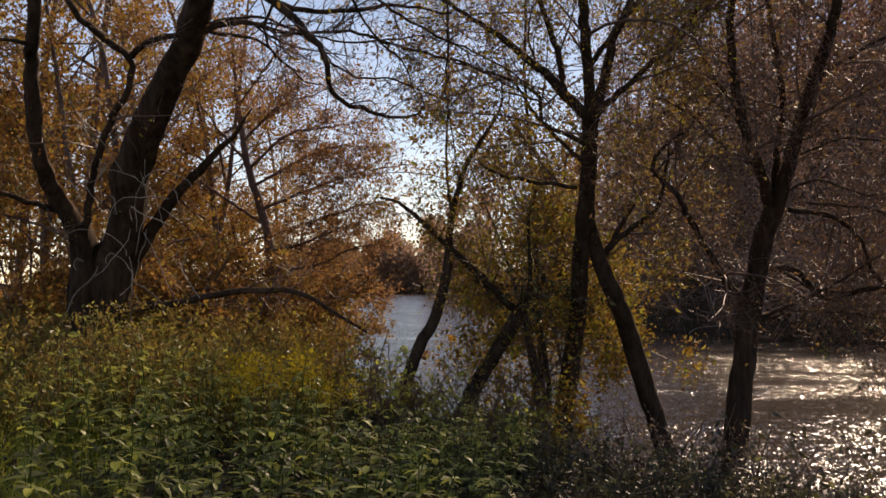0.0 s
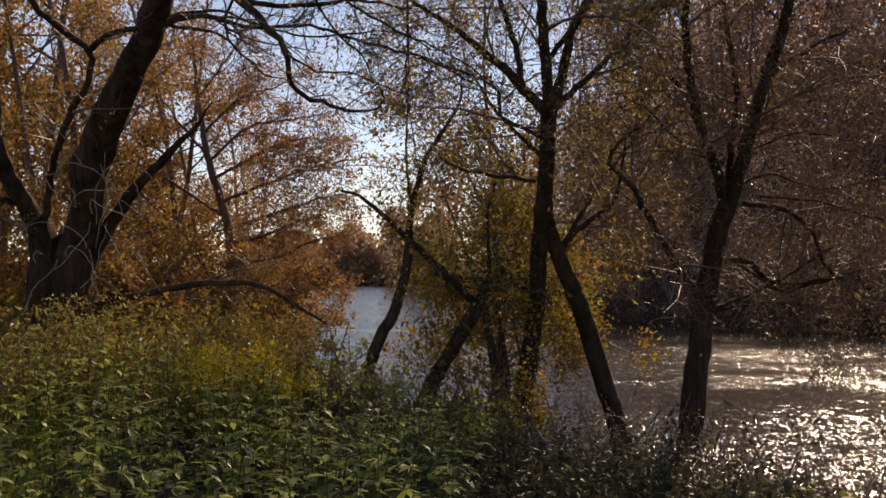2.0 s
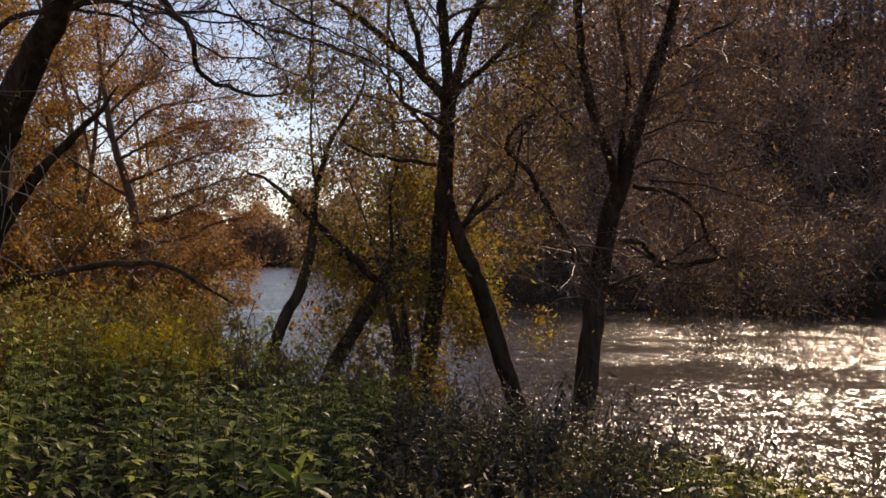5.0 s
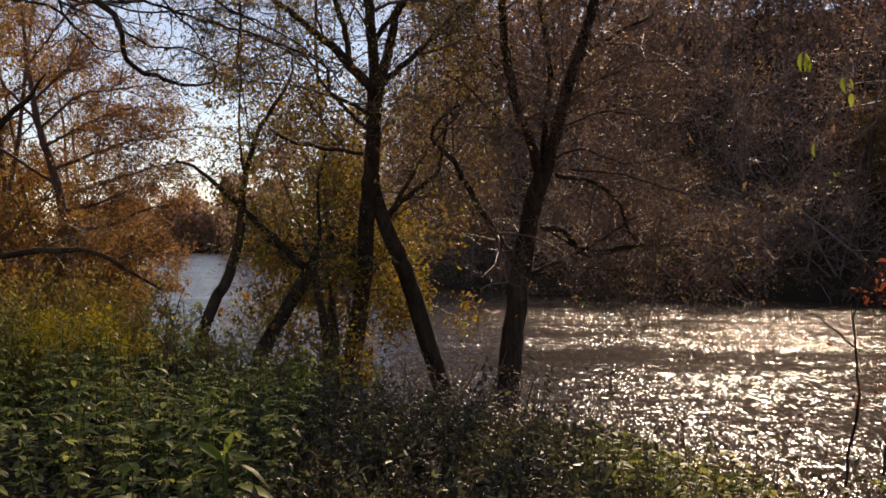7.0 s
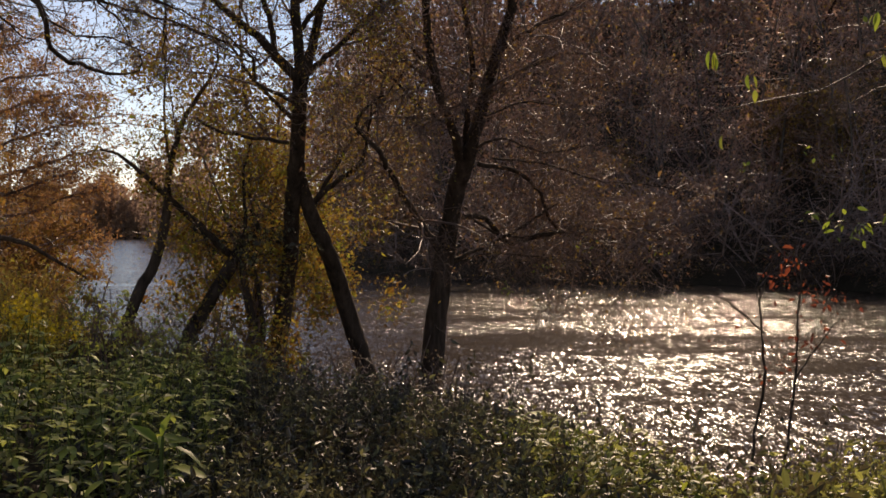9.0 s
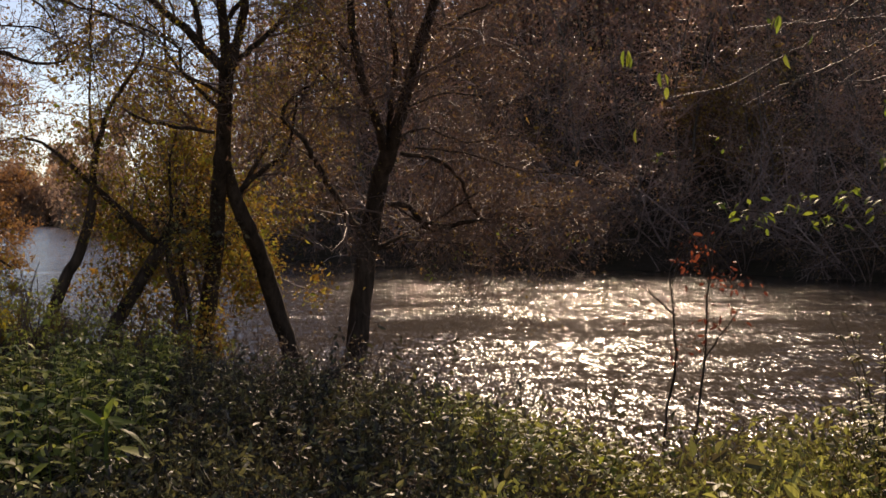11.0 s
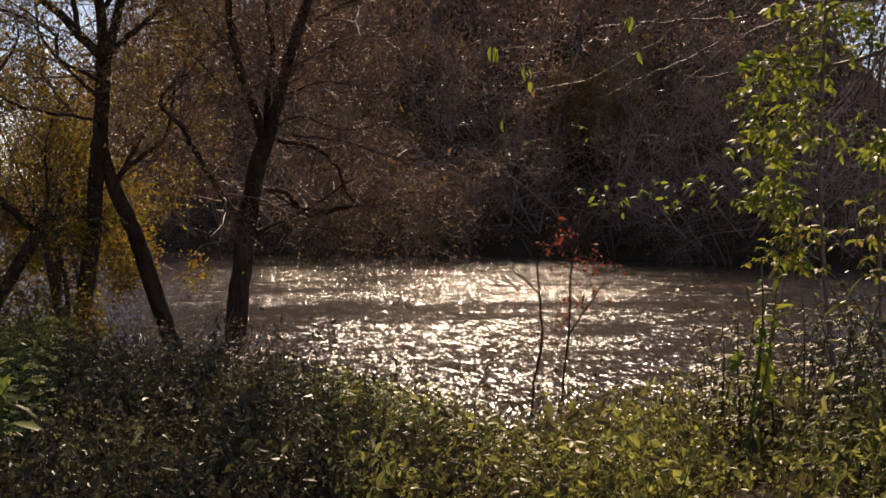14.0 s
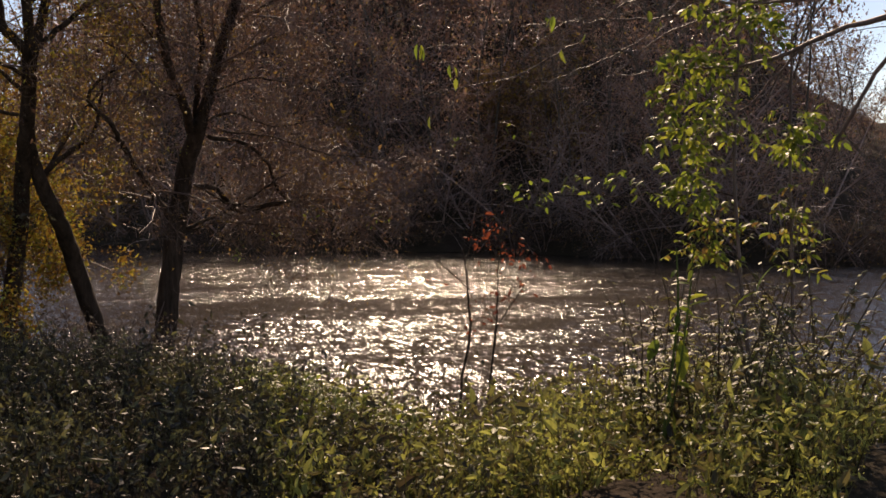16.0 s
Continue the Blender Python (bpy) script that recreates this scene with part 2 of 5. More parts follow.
# ---------------------------------------------------------------- mesh helpers
class Build:
    """Gathers vertices and faces for one mesh."""

    def __init__(self):
        self.v, self.f, self.n = [], [], 0

    def put(self, v, f):
        self.v.append(np.asarray(v, float).reshape(-1, 3))
        self.f.append((np.asarray(f, int) + self.n))
        self.n += len(self.v[-1])

    def mesh(self, name, mat, smooth=True):
        me = bpy.data.meshes.new(name)
        v = np.concatenate(self.v)
        loops = np.concatenate([f.ravel() for f in self.f])
        sizes = np.concatenate([np.full(len(f), f.shape[1]) for f in self.f])
        me.vertices.add(len(v))
        me.vertices.foreach_set("co", v.ravel())
        me.loops.add(len(loops))
        me.loops.foreach_set("vertex_index", loops)
        me.polygons.add(len(sizes))
        me.polygons.foreach_set("loop_start", np.concatenate([[0], np.cumsum(sizes)[:-1]]))
        me.polygons.foreach_set("loop_total", sizes)
        me.polygons.foreach_set("use_smooth", np.full(len(sizes), smooth))
        me.update(calc_edges=True)
        me.materials.append(mat)
        return me


def part(name, build, mat, parent=None, label="", smooth=True):
    ob = new(name, build.mesh(name, mat, smooth))
    ob.parent = parent
    return tagged(ob, label)


def thing(name, label, category, group="", kind="", place=(0, 0, 0)):
    ob = new(name)
    ob.location = place
    return tagged(ob, label, category, group, kind)


def unit(v):
    v = np.asarray(v, float)
    return v / (np.linalg.norm(v, axis=-1, keepdims=True) + 1e-9)


def smooth_line(ctrl, step):
    """Catmull-Rom through rows (x, y, z, r), resampled at about step metres."""
    c = np.asarray(ctrl, float)
    c = np.vstack([2 * c[0] - c[1], c, 2 * c[-1] - c[-2]])
    out = []
    for i in range(1, len(c) - 2):
        p0, p1, p2, p3 = c[i - 1:i + 3]
        n = max(2, int(np.linalg.norm(p2[:3] - p1[:3]) / step))
        t = np.linspace(0, 1, n, endpoint=False)[:, None]
        out.append(0.5 * (2 * p1 + (p2 - p0) * t + (2 * p0 - 5 * p1 + 4 * p2 - p3) * t ** 2 + (3 * p1 - p0 - 3 * p2 + p3) * t ** 3))
    out.append(c[-2][None])
    return np.concatenate(out)


def tube(b, line, sides, lump=0.0, rng=None):
    """A tapering tube along rows (x, y, z, r), with its tip closed."""
    p, r = line[:, :3], np.maximum(line[:, 3], 0.0004)
    tan = unit(np.gradient(p, axis=0))
    ref = np.array([0.31, 0.93, 0.2])
    a = unit(np.cross(tan, ref))
    c = np.cross(tan, a)
    th = np.arange(sides) * 2 * np.pi / sides
    rr = r[:, None] * np.ones(sides)
    if lump and rng is not None:
        k = rng.normal(0, lump, (len(p) // 3 + 2, sides))
        k = np.repeat(k, 3, axis=0)[:len(p)]
        k[1:-1] = (k[:-2] + 2 * k[1:-1] + k[2:]) / 4
        rr = rr * (1 + k)
    v = p[:, None] + rr[..., None] * (np.cos(th)[None, :, None] * a[:, None] + np.sin(th)[None, :, None] * c[:, None])
    n = len(p)
    i = np.arange(n - 1)[:, None] * sides
    j = np.arange(sides)[None]
    j2 = (j + 1) % sides
    f = np.stack([i + j, i + j2, i + sides + j2, i + sides + j], -1).reshape(-1, 4)
    b.put(v.reshape(-1, 3), f)


def leaves(b, at_, rng, size, width=0.5, spread=0.35, droop=0.5, oval=False):
    """Folded pointed leaves, one at each place, with a crease along the middle; oval ones have a fuller outline."""
    at_ = np.asarray(at_, float)
    n = len(at_)
    if not n:
        return
    d = rng.normal(0, 1, (n, 3))
    d[:, 2] -= droop
    d = unit(d)
    s = unit(np.cross(d, rng.normal(0, 1, (n, 3))))
    up = np.cross(s, d)
    L = (size * np.exp(rng.normal(0, spread, n)))[:, None]
    base = at_
    mid = base + d * L * 0.45
    tip = base + d * L - up * L * 0.12
    w = s * L * width * 0.5
    fold = up * L * 0.08
    if oval:
        m1, m2 = base + d * L * 0.25, base + d * L * 0.66 - up * L * 0.04
        v = np.stack([base, m1 + w * 0.9 + fold, m2 + w * 0.85 + fold, tip, m2 - w * 0.85 + fold, m1 - w * 0.9 + fold], 1).reshape(-1, 3)
        i = np.arange(n)[:, None] * 6
        b.put(v, np.concatenate([i + [0, 1, 2, 3], i + [0, 3, 4, 5]], 1).reshape(-1, 4))
        return
    v = np.stack([base, mid + w + fold, tip, mid - w + fold], 1).reshape(-1, 3)
    i = np.arange(n)[:, None] * 4
    b.put(v, np.concatenate([i + [0, 1, 2], i + [0, 2, 3]], 1).reshape(-1, 3))


def sprout(rng, start, way, length, r0, bend, rise, step=None, least=4):
    """One wandering branch as rows (x, y, z, r)."""
    n = max(least, int(length / (step or max(0.08, length / 9))))
    d = unit(way)
    p = np.array(start, float)
    rows = [(*p, r0)]
    curve = rng.normal(0, bend, 3)
    for k in range(1, n + 1):
        d = unit(d + curve / n + rng.normal(0, bend * 0.45, 3) / math.sqrt(n) + np.array([0, 0, rise / n]))
        p = p + d * length / n
        rows.append((*p, r0 * (1 - 0.7 * k / n)))
    return np.array(rows)


def ramify(rng, line, b, level, per_m, length, r_scale, fine, sites, bend=0.6, rise=0.2, first=0.15, sides=4, spread=(35, 75), flat=1.0):
    """Side branches along a limb, and branches on those; leaf places are gathered from the last ones."""
    p = line[:, :3]
    seg = np.linalg.norm(np.diff(p, axis=0), axis=1)
    s = np.concatenate([[0], np.cumsum(seg)])
    total = s[-1]
    count = rng.poisson(max(0.0, per_m * total * (1 - first)))
    for _ in range(count):
        u = total * (first + (1 - first) * rng.random())
        k = min(len(seg) - 1, int(np.searchsorted(s, u)) - 1 if u > 0 else 0)
        k = max(k, 0)
        w = (u - s[k]) / (seg[k] + 1e-9)
        st = line[k] * (1 - w) + line[k + 1] * w
        tan = unit(p[k + 1] - p[k])
        side = unit(np.cross(tan, rng.normal(0, 1, 3)))
        side[2] *= flat
        a = radians(rng.uniform(*spread))
        way = tan * math.cos(a) + unit(side) * math.sin(a)
        ln = length * rng.uniform(0.45, 1.25) * (1 - 0.55 * u / total)
        br = sprout(rng, st[:3], way, ln, max(fine, min(st[3] * 0.6, r_scale * ln)), bend, rise, ln / (2.2 if fine > 0.01 else 3.4 if level == 1 else 6), 2)
        tube(b, br, sides if level > 1 else 3)
        if level > 1:
            ramify(rng, br, b, level - 1, per_m * 1.7, length * 0.42, r_scale, fine, sites, bend * 1.1, rise, 0.2, 3, spread, flat)
        else:
            sites.append(br[1:, :3])
        if level == 2:
            sites.append(br[len(br) // 2:, :3])


def pick(rng, sites, n, jitter):
    if not sites:
        return np.zeros((0, 3))
    q = np.concatenate(sites)
    q = q[rng.integers(0, len(q), n)]
    return q + rng.normal(0, jitter, q.shape)


# ---------------------------------------------------------------- land and river
NEAR = ((-180, -100, -40, -20.5, -18.6, -17.2, -15, -12, -5, 5, 15, 30, 50, 80, 120, 180), (9000, 9000, 9000, 3000, 60, 24, 20, 18.5, 17.5, 16.8, 13.2, 13, 14, 20, 9000, 9000))
FAR = ((-180, -22, -18, -13.8, -12, -8, -4, 2, 10, 18, 25, 29, 32, 38, 55, 80, 180), (420, 420, 420, 400, 190, 115, 85, 67, 65, 62, 55, 53, 52, 50, 60, 9000, 9000))
HILL = ((-180, -30, -20, -14, -11, -7, -3, 0, 3, 8, 25, 30, 33, 36, 60, 180), (4, 6, 16, 14, 5, 4, 9, 15, 21, 24, 23, 17, 11, 8, 8, 4))
WATER_Z = -1.3


def bank(table, az):
    return np.interp(np.degrees(az), table[0], table[1])


def ground_z(x, y):
    x, y = np.asarray(x, float), np.asarray(y, float)
    r, az = np.hypot(x, y), np.arctan2(x, y)
    near, far = bank(NEAR, az), bank(FAR, az)
    left = np.clip((-x - 1) / 6, 0, 1) * 0.35
    top = left + 0.05 * np.sin(x * 1.7 + y) + 0.04 * np.sin(y * 2.3 - x)
    slope = np.clip((near - r) / np.interp(np.degrees(az), (-8, 6, 22, 30), (7.0, 9.5, 9.0, 7.0)), 0, 1)
    z_near = WATER_Z - 0.1 + (top - WATER_Z + 0.1) * slope ** 0.8
    bed = WATER_Z - np.clip(np.minimum(r - near, far - r) * 0.25, 0, 1.5) - 0.1
    hill = np.interp(np.degrees(az), HILL[0], HILL[1])
    back = np.clip((r - far) / 1.6, 0, 1) * np.interp(np.degrees(az), (-12, -6, 0, 29, 33), (1.3, 1.6, 2.5, 2.5, 1.5)) + np.clip((r - far - 3) / 50, 0, 1) * hill
    z_far = WATER_Z - 0.1 + back
    return np.where(r < near, z_near, np.where(r < far, bed, z_far))


def build_land():
    b = Build()
    rad = np.concatenate([[0.0], np.linspace(0.6, 24, 60), np.geomspace(25, 260, 70), np.geomspace(280, 4000, 24)])
    ang = np.radians(np.concatenate([np.arange(-45, 50, 1.0), np.arange(50, 315, 5.0)]))
    R, A = np.meshgrid(rad, ang, indexing="ij")
    x, y = R * np.sin(A), R * np.cos(A)
    z = ground_z(x, np.where(R < 0.01, 0.01, y))
    n, k = R.shape
    i, j = np.meshgrid(np.arange(n - 1), np.arange(k), indexing="ij")
    j2 = (j + 1) % k
    f = np.stack([i * k + j, i * k + j2, (i + 1) * k + j2, (i + 1) * k + j], -1).reshape(-1, 4)
    b.put(np.stack([x, y, z], -1).reshape(-1, 3), f[:, ::-1])
    tagged(part("ground", b, SOIL), "dark leaf-littered soil of the river banks", "ground", kind="structure")
    w = Build()
    rad = np.concatenate([np.linspace(0.0, 60, 12), [120, 400, 1500]])
    th = np.radians(np.arange(0, 360, 10))
    R, A = np.meshgrid(rad, th, indexing="ij")
    n, k = R.shape
    v = np.stack([R * np.sin(A), 30 + R * np.cos(A), np.full(R.shape, WATER_Z)], -1).reshape(-1, 3)
    i, j = np.meshgrid(np.arange(n - 1), np.arange(k), indexing="ij")
    j2 = (j + 1) % k
    f = np.stack([i * k + j, i * k + j2, (i + 1) * k + j2, (i + 1) * k + j], -1).reshape(-1, 4)
    w.put(v, f[:, ::-1])
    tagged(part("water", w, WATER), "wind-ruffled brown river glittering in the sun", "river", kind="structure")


build_land()


# ---------------------------------------------------------------- bank trees
def made_tree(name, label, seed, trunks, limbs, bark, twig, leaf, leaf_n, leaf_size, category="tree", branch=(2, 2.2, 1.3), group="", jitter=0.05, rise=0.2, lump=0.05, sides=12, bend=0.6, limb_first=0.15, trunk_branch=True, droop=0.5, flat=1.0, spread=(35, 75), fine=0.0042):
    """A tree from its trunk and limb lines; finer branches and leaves grow from those."""
    rng = np.random.default_rng(seed)
    base = trunks[0][0]
    root = thing(name, label, category, group, place=(base[0], base[1], base[2]))
    off = np.array([*base[:3], 0])
    twigs, sites = Build(), []
    for k, ctrl in enumerate(trunks):
        line = smooth_line(ctrl, 0.12) - off
        line[:, :3] += rng.normal(0, 0.006, line[:, :3].shape)
        b = Build()
        tube(b, line, sides, lump, rng)
        part("trunk", b, bark, root)
        if trunk_branch:
            ramify(rng, line, twigs, branch[0], branch[1] * 0.35, branch[2], 0.011, fine, sites, bend, rise, 0.45, 4, spread, flat=flat)
    for ctrl in limbs:
        line = smooth_line(ctrl, 0.1) - off
        line[:, :3] += rng.normal(0, 0.008, line[:, :3].shape)
        b = Build()
        tube(b, line, 8, lump * 0.6, rng)
        part("limb", b, bark, root)
        ramify(rng, line, twigs, branch[0], branch[1], branch[2], 0.011, fine, sites, bend, rise, limb_first, 4, spread, flat=flat)
    if twigs.n:
        tagged(part("twig_mass", twigs, twig, root), kind="stuff")
    if leaf_n and sites:
        b = Build()
        leaves(b, pick(rng, sites, leaf_n, jitter), rng, leaf_size, droop=droop, oval=leaf_n < 500)
        tagged(part("crown", b, leaf, root, smooth=False), kind="stuff")
    return root


# double tree at the water's edge: an upright stem and a bowed one that cross
made_tree("bank_tree", "dark-barked twin-stemmed tree with thin gold leaves at the water's edge", 11,
    [[(-2.15, 15.65, -0.86, 0.126), (-2.12, 15.72, -0.44, 0.120), (-1.96, 15.65, 0.66, 0.116), (-1.81, 15.09, 1.39, 0.108), (-1.70, 14.49, 2.20, 0.101), (-1.57, 13.95, 2.94, 0.092), (-1.51, 13.59, 3.50, 0.093)],
     [(-0.69, 15.66, -1.01, 0.144), (-0.77, 15.63, -0.52, 0.137), (-0.89, 15.68, -0.10, 0.131), (-1.02, 15.61, 0.32, 0.127), (-1.19, 15.33, 0.97, 0.116), (-1.36, 14.93, 1.53, 0.104), (-1.51, 14.72, 1.90, 0.093), (-1.57, 14.50, 2.20, 0.069), (-1.58, 14.18, 2.58, 0.039)]],
    [[(-1.53, 13.59, 3.48, 0.065), (-1.77, 13.43, 3.71, 0.060), (-1.95, 13.17, 3.91, 0.051), (-2.30, 12.85, 4.18, 0.037), (-2.57, 12.66, 4.37, 0.026), (-2.92, 12.33, 4.55, 0.018)],
     [(-1.52, 13.60, 3.44, 0.071), (-1.52, 13.41, 4.00, 0.065), (-1.55, 13.19, 4.57, 0.059), (-1.58, 12.89, 5.33, 0.048), (-1.64, 12.55, 6.05, 0.032)],
     [(-1.49, 13.60, 3.47, 0.065), (-1.36, 13.65, 3.88, 0.060), (-1.27, 13.68, 4.35, 0.055), (-1.05, 13.61, 4.77, 0.044), (-0.68, 13.47, 5.39, 0.030)],
     [(-1.76, 13.43, 3.70, 0.041), (-1.84, 13.24, 4.16, 0.035), (-2.01, 13.10, 4.69, 0.030), (-2.12, 12.86, 5.18, 0.021)],
     [(-1.51, 14.72, 2.01, 0.041), (-1.12, 14.64, 2.32, 0.035), (-0.86, 14.55, 2.51, 0.029), (-0.73, 14.43, 2.85, 0.020), (-0.68, 14.29, 3.29, 0.011)],
     [(-1.71, 14.05, 2.76, 0.025), (-2.20, 13.78, 2.80, 0.022), (-2.51, 13.52, 2.86, 0.019), (-2.70, 13.37, 2.97, 0.011)],
     [(-1.49, 13.60, 3.47, 0.045), (-1.00, 13.90, 4.00, 0.033), (-0.50, 14.20, 4.60, 0.022), (0.00, 14.40, 5.20, 0.012)],
     [(-1.46, 14.75, 2.00, 0.034), (-1.05, 15.00, 2.75, 0.024), (-0.65, 15.20, 3.30, 0.017), (-0.30, 15.30, 3.80, 0.010)],
     [(-1.60, 13.90, 3.00, 0.030), (-2.10, 13.90, 3.50, 0.021), (-2.50, 13.80, 4.10, 0.012)],
     [(-1.52, 13.41, 4.00, 0.036), (-1.00, 13.50, 4.70, 0.025), (-0.40, 13.60, 5.20, 0.015)],
     [(-1.57, 13.83, 3.19, 0.028), (-2.02, 13.43, 3.43, 0.022), (-2.03, 13.29, 3.69, 0.019), (-2.34, 13.11, 3.85, 0.016), (-2.89, 12.77, 3.99, 0.010)]],
    BARK, TWIG, LEAF_GOLD, 22000, 0.032, branch=(3, 4.9, 1.9), jitter=0.08, trunk_branch=False)

made_tree("bank_tree", "dark-barked tree forking above the water with spreading crooked limbs", 12,
    [[(0.01, 16.07, -1.05, 0.170), (0.05, 16.14, -0.63, 0.161), (0.11, 16.21, -0.06, 0.157), (0.20, 16.28, 0.80, 0.151), (0.30, 16.30, 1.46, 0.145), (0.43, 16.19, 2.19, 0.135), (0.52, 15.97, 2.50, 0.130), (0.63, 15.74, 2.84, 0.110)]],
    [[(0.60, 15.86, 2.67, 0.098), (0.79, 15.48, 3.43, 0.087), (0.96, 15.08, 4.05, 0.077), (1.11, 14.68, 4.52, 0.064), (1.22, 14.34, 5.08, 0.051), (1.29, 13.96, 5.71, 0.034)],
     [(0.52, 15.97, 2.50, 0.077), (0.37, 15.43, 3.06, 0.069), (0.19, 14.90, 3.41, 0.064), (0.06, 14.52, 3.95, 0.057), (-0.00, 14.22, 4.48, 0.048), (0.05, 13.98, 5.11, 0.036), (0.10, 13.73, 5.66, 0.025)],
     [(0.55, 15.96, 2.64, 0.046), (0.59, 15.70, 3.36, 0.043), (0.64, 15.43, 3.88, 0.039), (0.52, 15.20, 4.66, 0.033), (0.39, 14.93, 5.42, 0.024)],
     [(0.22, 16.30, 1.33, 0.063), (-0.06, 15.60, 1.75, 0.054), (-0.34, 14.79, 2.20, 0.043), (-0.58, 14.15, 2.63, 0.033), (-0.85, 13.82, 2.92, 0.027), (-0.74, 13.70, 3.14, 0.019), (-0.51, 13.69, 3.30, 0.013)],
     [(0.55, 16.29, 1.86, 0.047), (0.87, 16.58, 1.83, 0.045), (1.19, 16.96, 1.52, 0.039), (1.42, 17.14, 1.50, 0.036), (2.03, 17.38, 1.63, 0.031), (2.78, 17.58, 1.81, 0.024), (3.50, 17.65, 1.85, 0.014)],
     [(0.74, 15.96, 2.59, 0.037), (1.25, 16.23, 2.53, 0.035), (1.66, 16.71, 2.27, 0.029), (1.88, 17.10, 1.84, 0.027), (2.10, 17.37, 1.60, 0.020)],
     [(0.43, 16.29, 1.24, 0.031), (0.94, 16.57, 1.46, 0.026), (1.38, 16.74, 1.68, 0.023), (1.96, 16.88, 2.06, 0.013)],
     [(0.63, 15.75, 2.77, 0.024), (1.08, 15.71, 2.93, 0.017), (1.68, 15.77, 2.75, 0.012), (2.33, 15.78, 2.85, 0.007)],
     [(1.9, 14.9, 5.9, 0.11), (2.1, 15.2, 7.2, 0.09), (2.0, 15.5, 8.6, 0.06), (2.3, 15.6, 9.8, 0.03)],
     [(0.9, 14.6, 5.8, 0.09), (0.8, 14.9, 7.0, 0.08), (0.4, 15.3, 8.2, 0.05), (0.5, 15.5, 9.4, 0.03)],
     [(2.0, 15.3, 7.4, 0.06), (2.9, 15.6, 8.0, 0.04), (3.6, 15.8, 8.4, 0.02)],
     [(0.7, 15.0, 7.2, 0.06), (-0.2, 15.4, 7.7, 0.04), (-0.8, 15.6, 8.2, 0.02)],
     [(0.63, 16.39, 1.85, 0.019), (1.22, 16.55, 1.56, 0.016), (2.09, 16.87, 1.64, 0.014), (3.06, 17.03, 1.68, 0.010), (4.11, 17.11, 1.55, 0.007)],
     [(0.30, 16.39, 1.15, 0.018), (0.89, 16.57, 1.31, 0.014), (1.65, 16.71, 1.26, 0.012), (2.59, 16.79, 1.13, 0.008), (3.37, 16.85, 0.88, 0.004)],
     [(0.93, 15.94, 2.68, 0.017), (1.68, 16.18, 2.62, 0.014), (2.53, 16.39, 2.38, 0.012), (3.39, 16.54, 2.31, 0.008), (4.41, 16.62, 2.14, 0.006)],
     [(0.75, 15.50, 3.20, 0.017), (1.47, 15.73, 3.46, 0.013), (2.31, 16.05, 3.33, 0.010), (3.23, 16.19, 3.43, 0.006)],
     [(0.12, 14.76, 3.66, 0.032), (-0.20, 14.59, 4.10, 0.023), (-0.42, 14.39, 4.60, 0.017), (-0.51, 14.14, 5.26, 0.011)],
     [(0.80, 15.47, 3.47, 0.033), (1.28, 15.60, 3.82, 0.024), (1.81, 15.71, 4.09, 0.018), (2.41, 15.82, 4.16, 0.013)],
     [(0.97, 15.08, 4.05, 0.029), (1.48, 15.08, 4.39, 0.024), (2.11, 15.15, 4.71, 0.015)], [(0.37, 15.43, 3.06, 0.027), (-0.07, 15.21, 3.32, 0.021), (-0.47, 14.95, 3.70, 0.015), (-0.86, 14.81, 3.90, 0.009)]],
    BARK, TWIG, LEAF_BROWN, 44000, 0.036, branch=(3, 4.7, 2.0), jitter=0.1, rise=0.05, trunk_branch=False)

made_tree("leaning_tree", "thin tree leaning over the river with few yellow leaves", 13,
    [[(-4.03, 14.20, -0.36, 0.087), (-3.92, 14.29, 0.10, 0.081), (-3.83, 14.34, 0.37, 0.076), (-3.65, 14.32, 0.85, 0.075), (-3.45, 14.39, 1.25, 0.069), (-3.30, 14.32, 1.80, 0.057), (-3.23, 14.22, 2.33, 0.040), (-3.09, 14.12, 2.86, 0.034), (-2.83, 14.02, 3.31, 0.025), (-2.58, 13.92, 3.65, 0.017), (-2.53, 13.78, 3.98, 0.008)]],
    [[(-3.21, 14.22, 2.37, 0.020), (-3.22, 13.96, 3.11, 0.014), (-3.08, 13.44, 4.07, 0.011), (-3.03, 13.07, 4.86, 0.008)]],
    BARK, TWIG, LEAF_GOLD, 1500, 0.036, branch=(2, 7.0, 0.9), jitter=0.07)

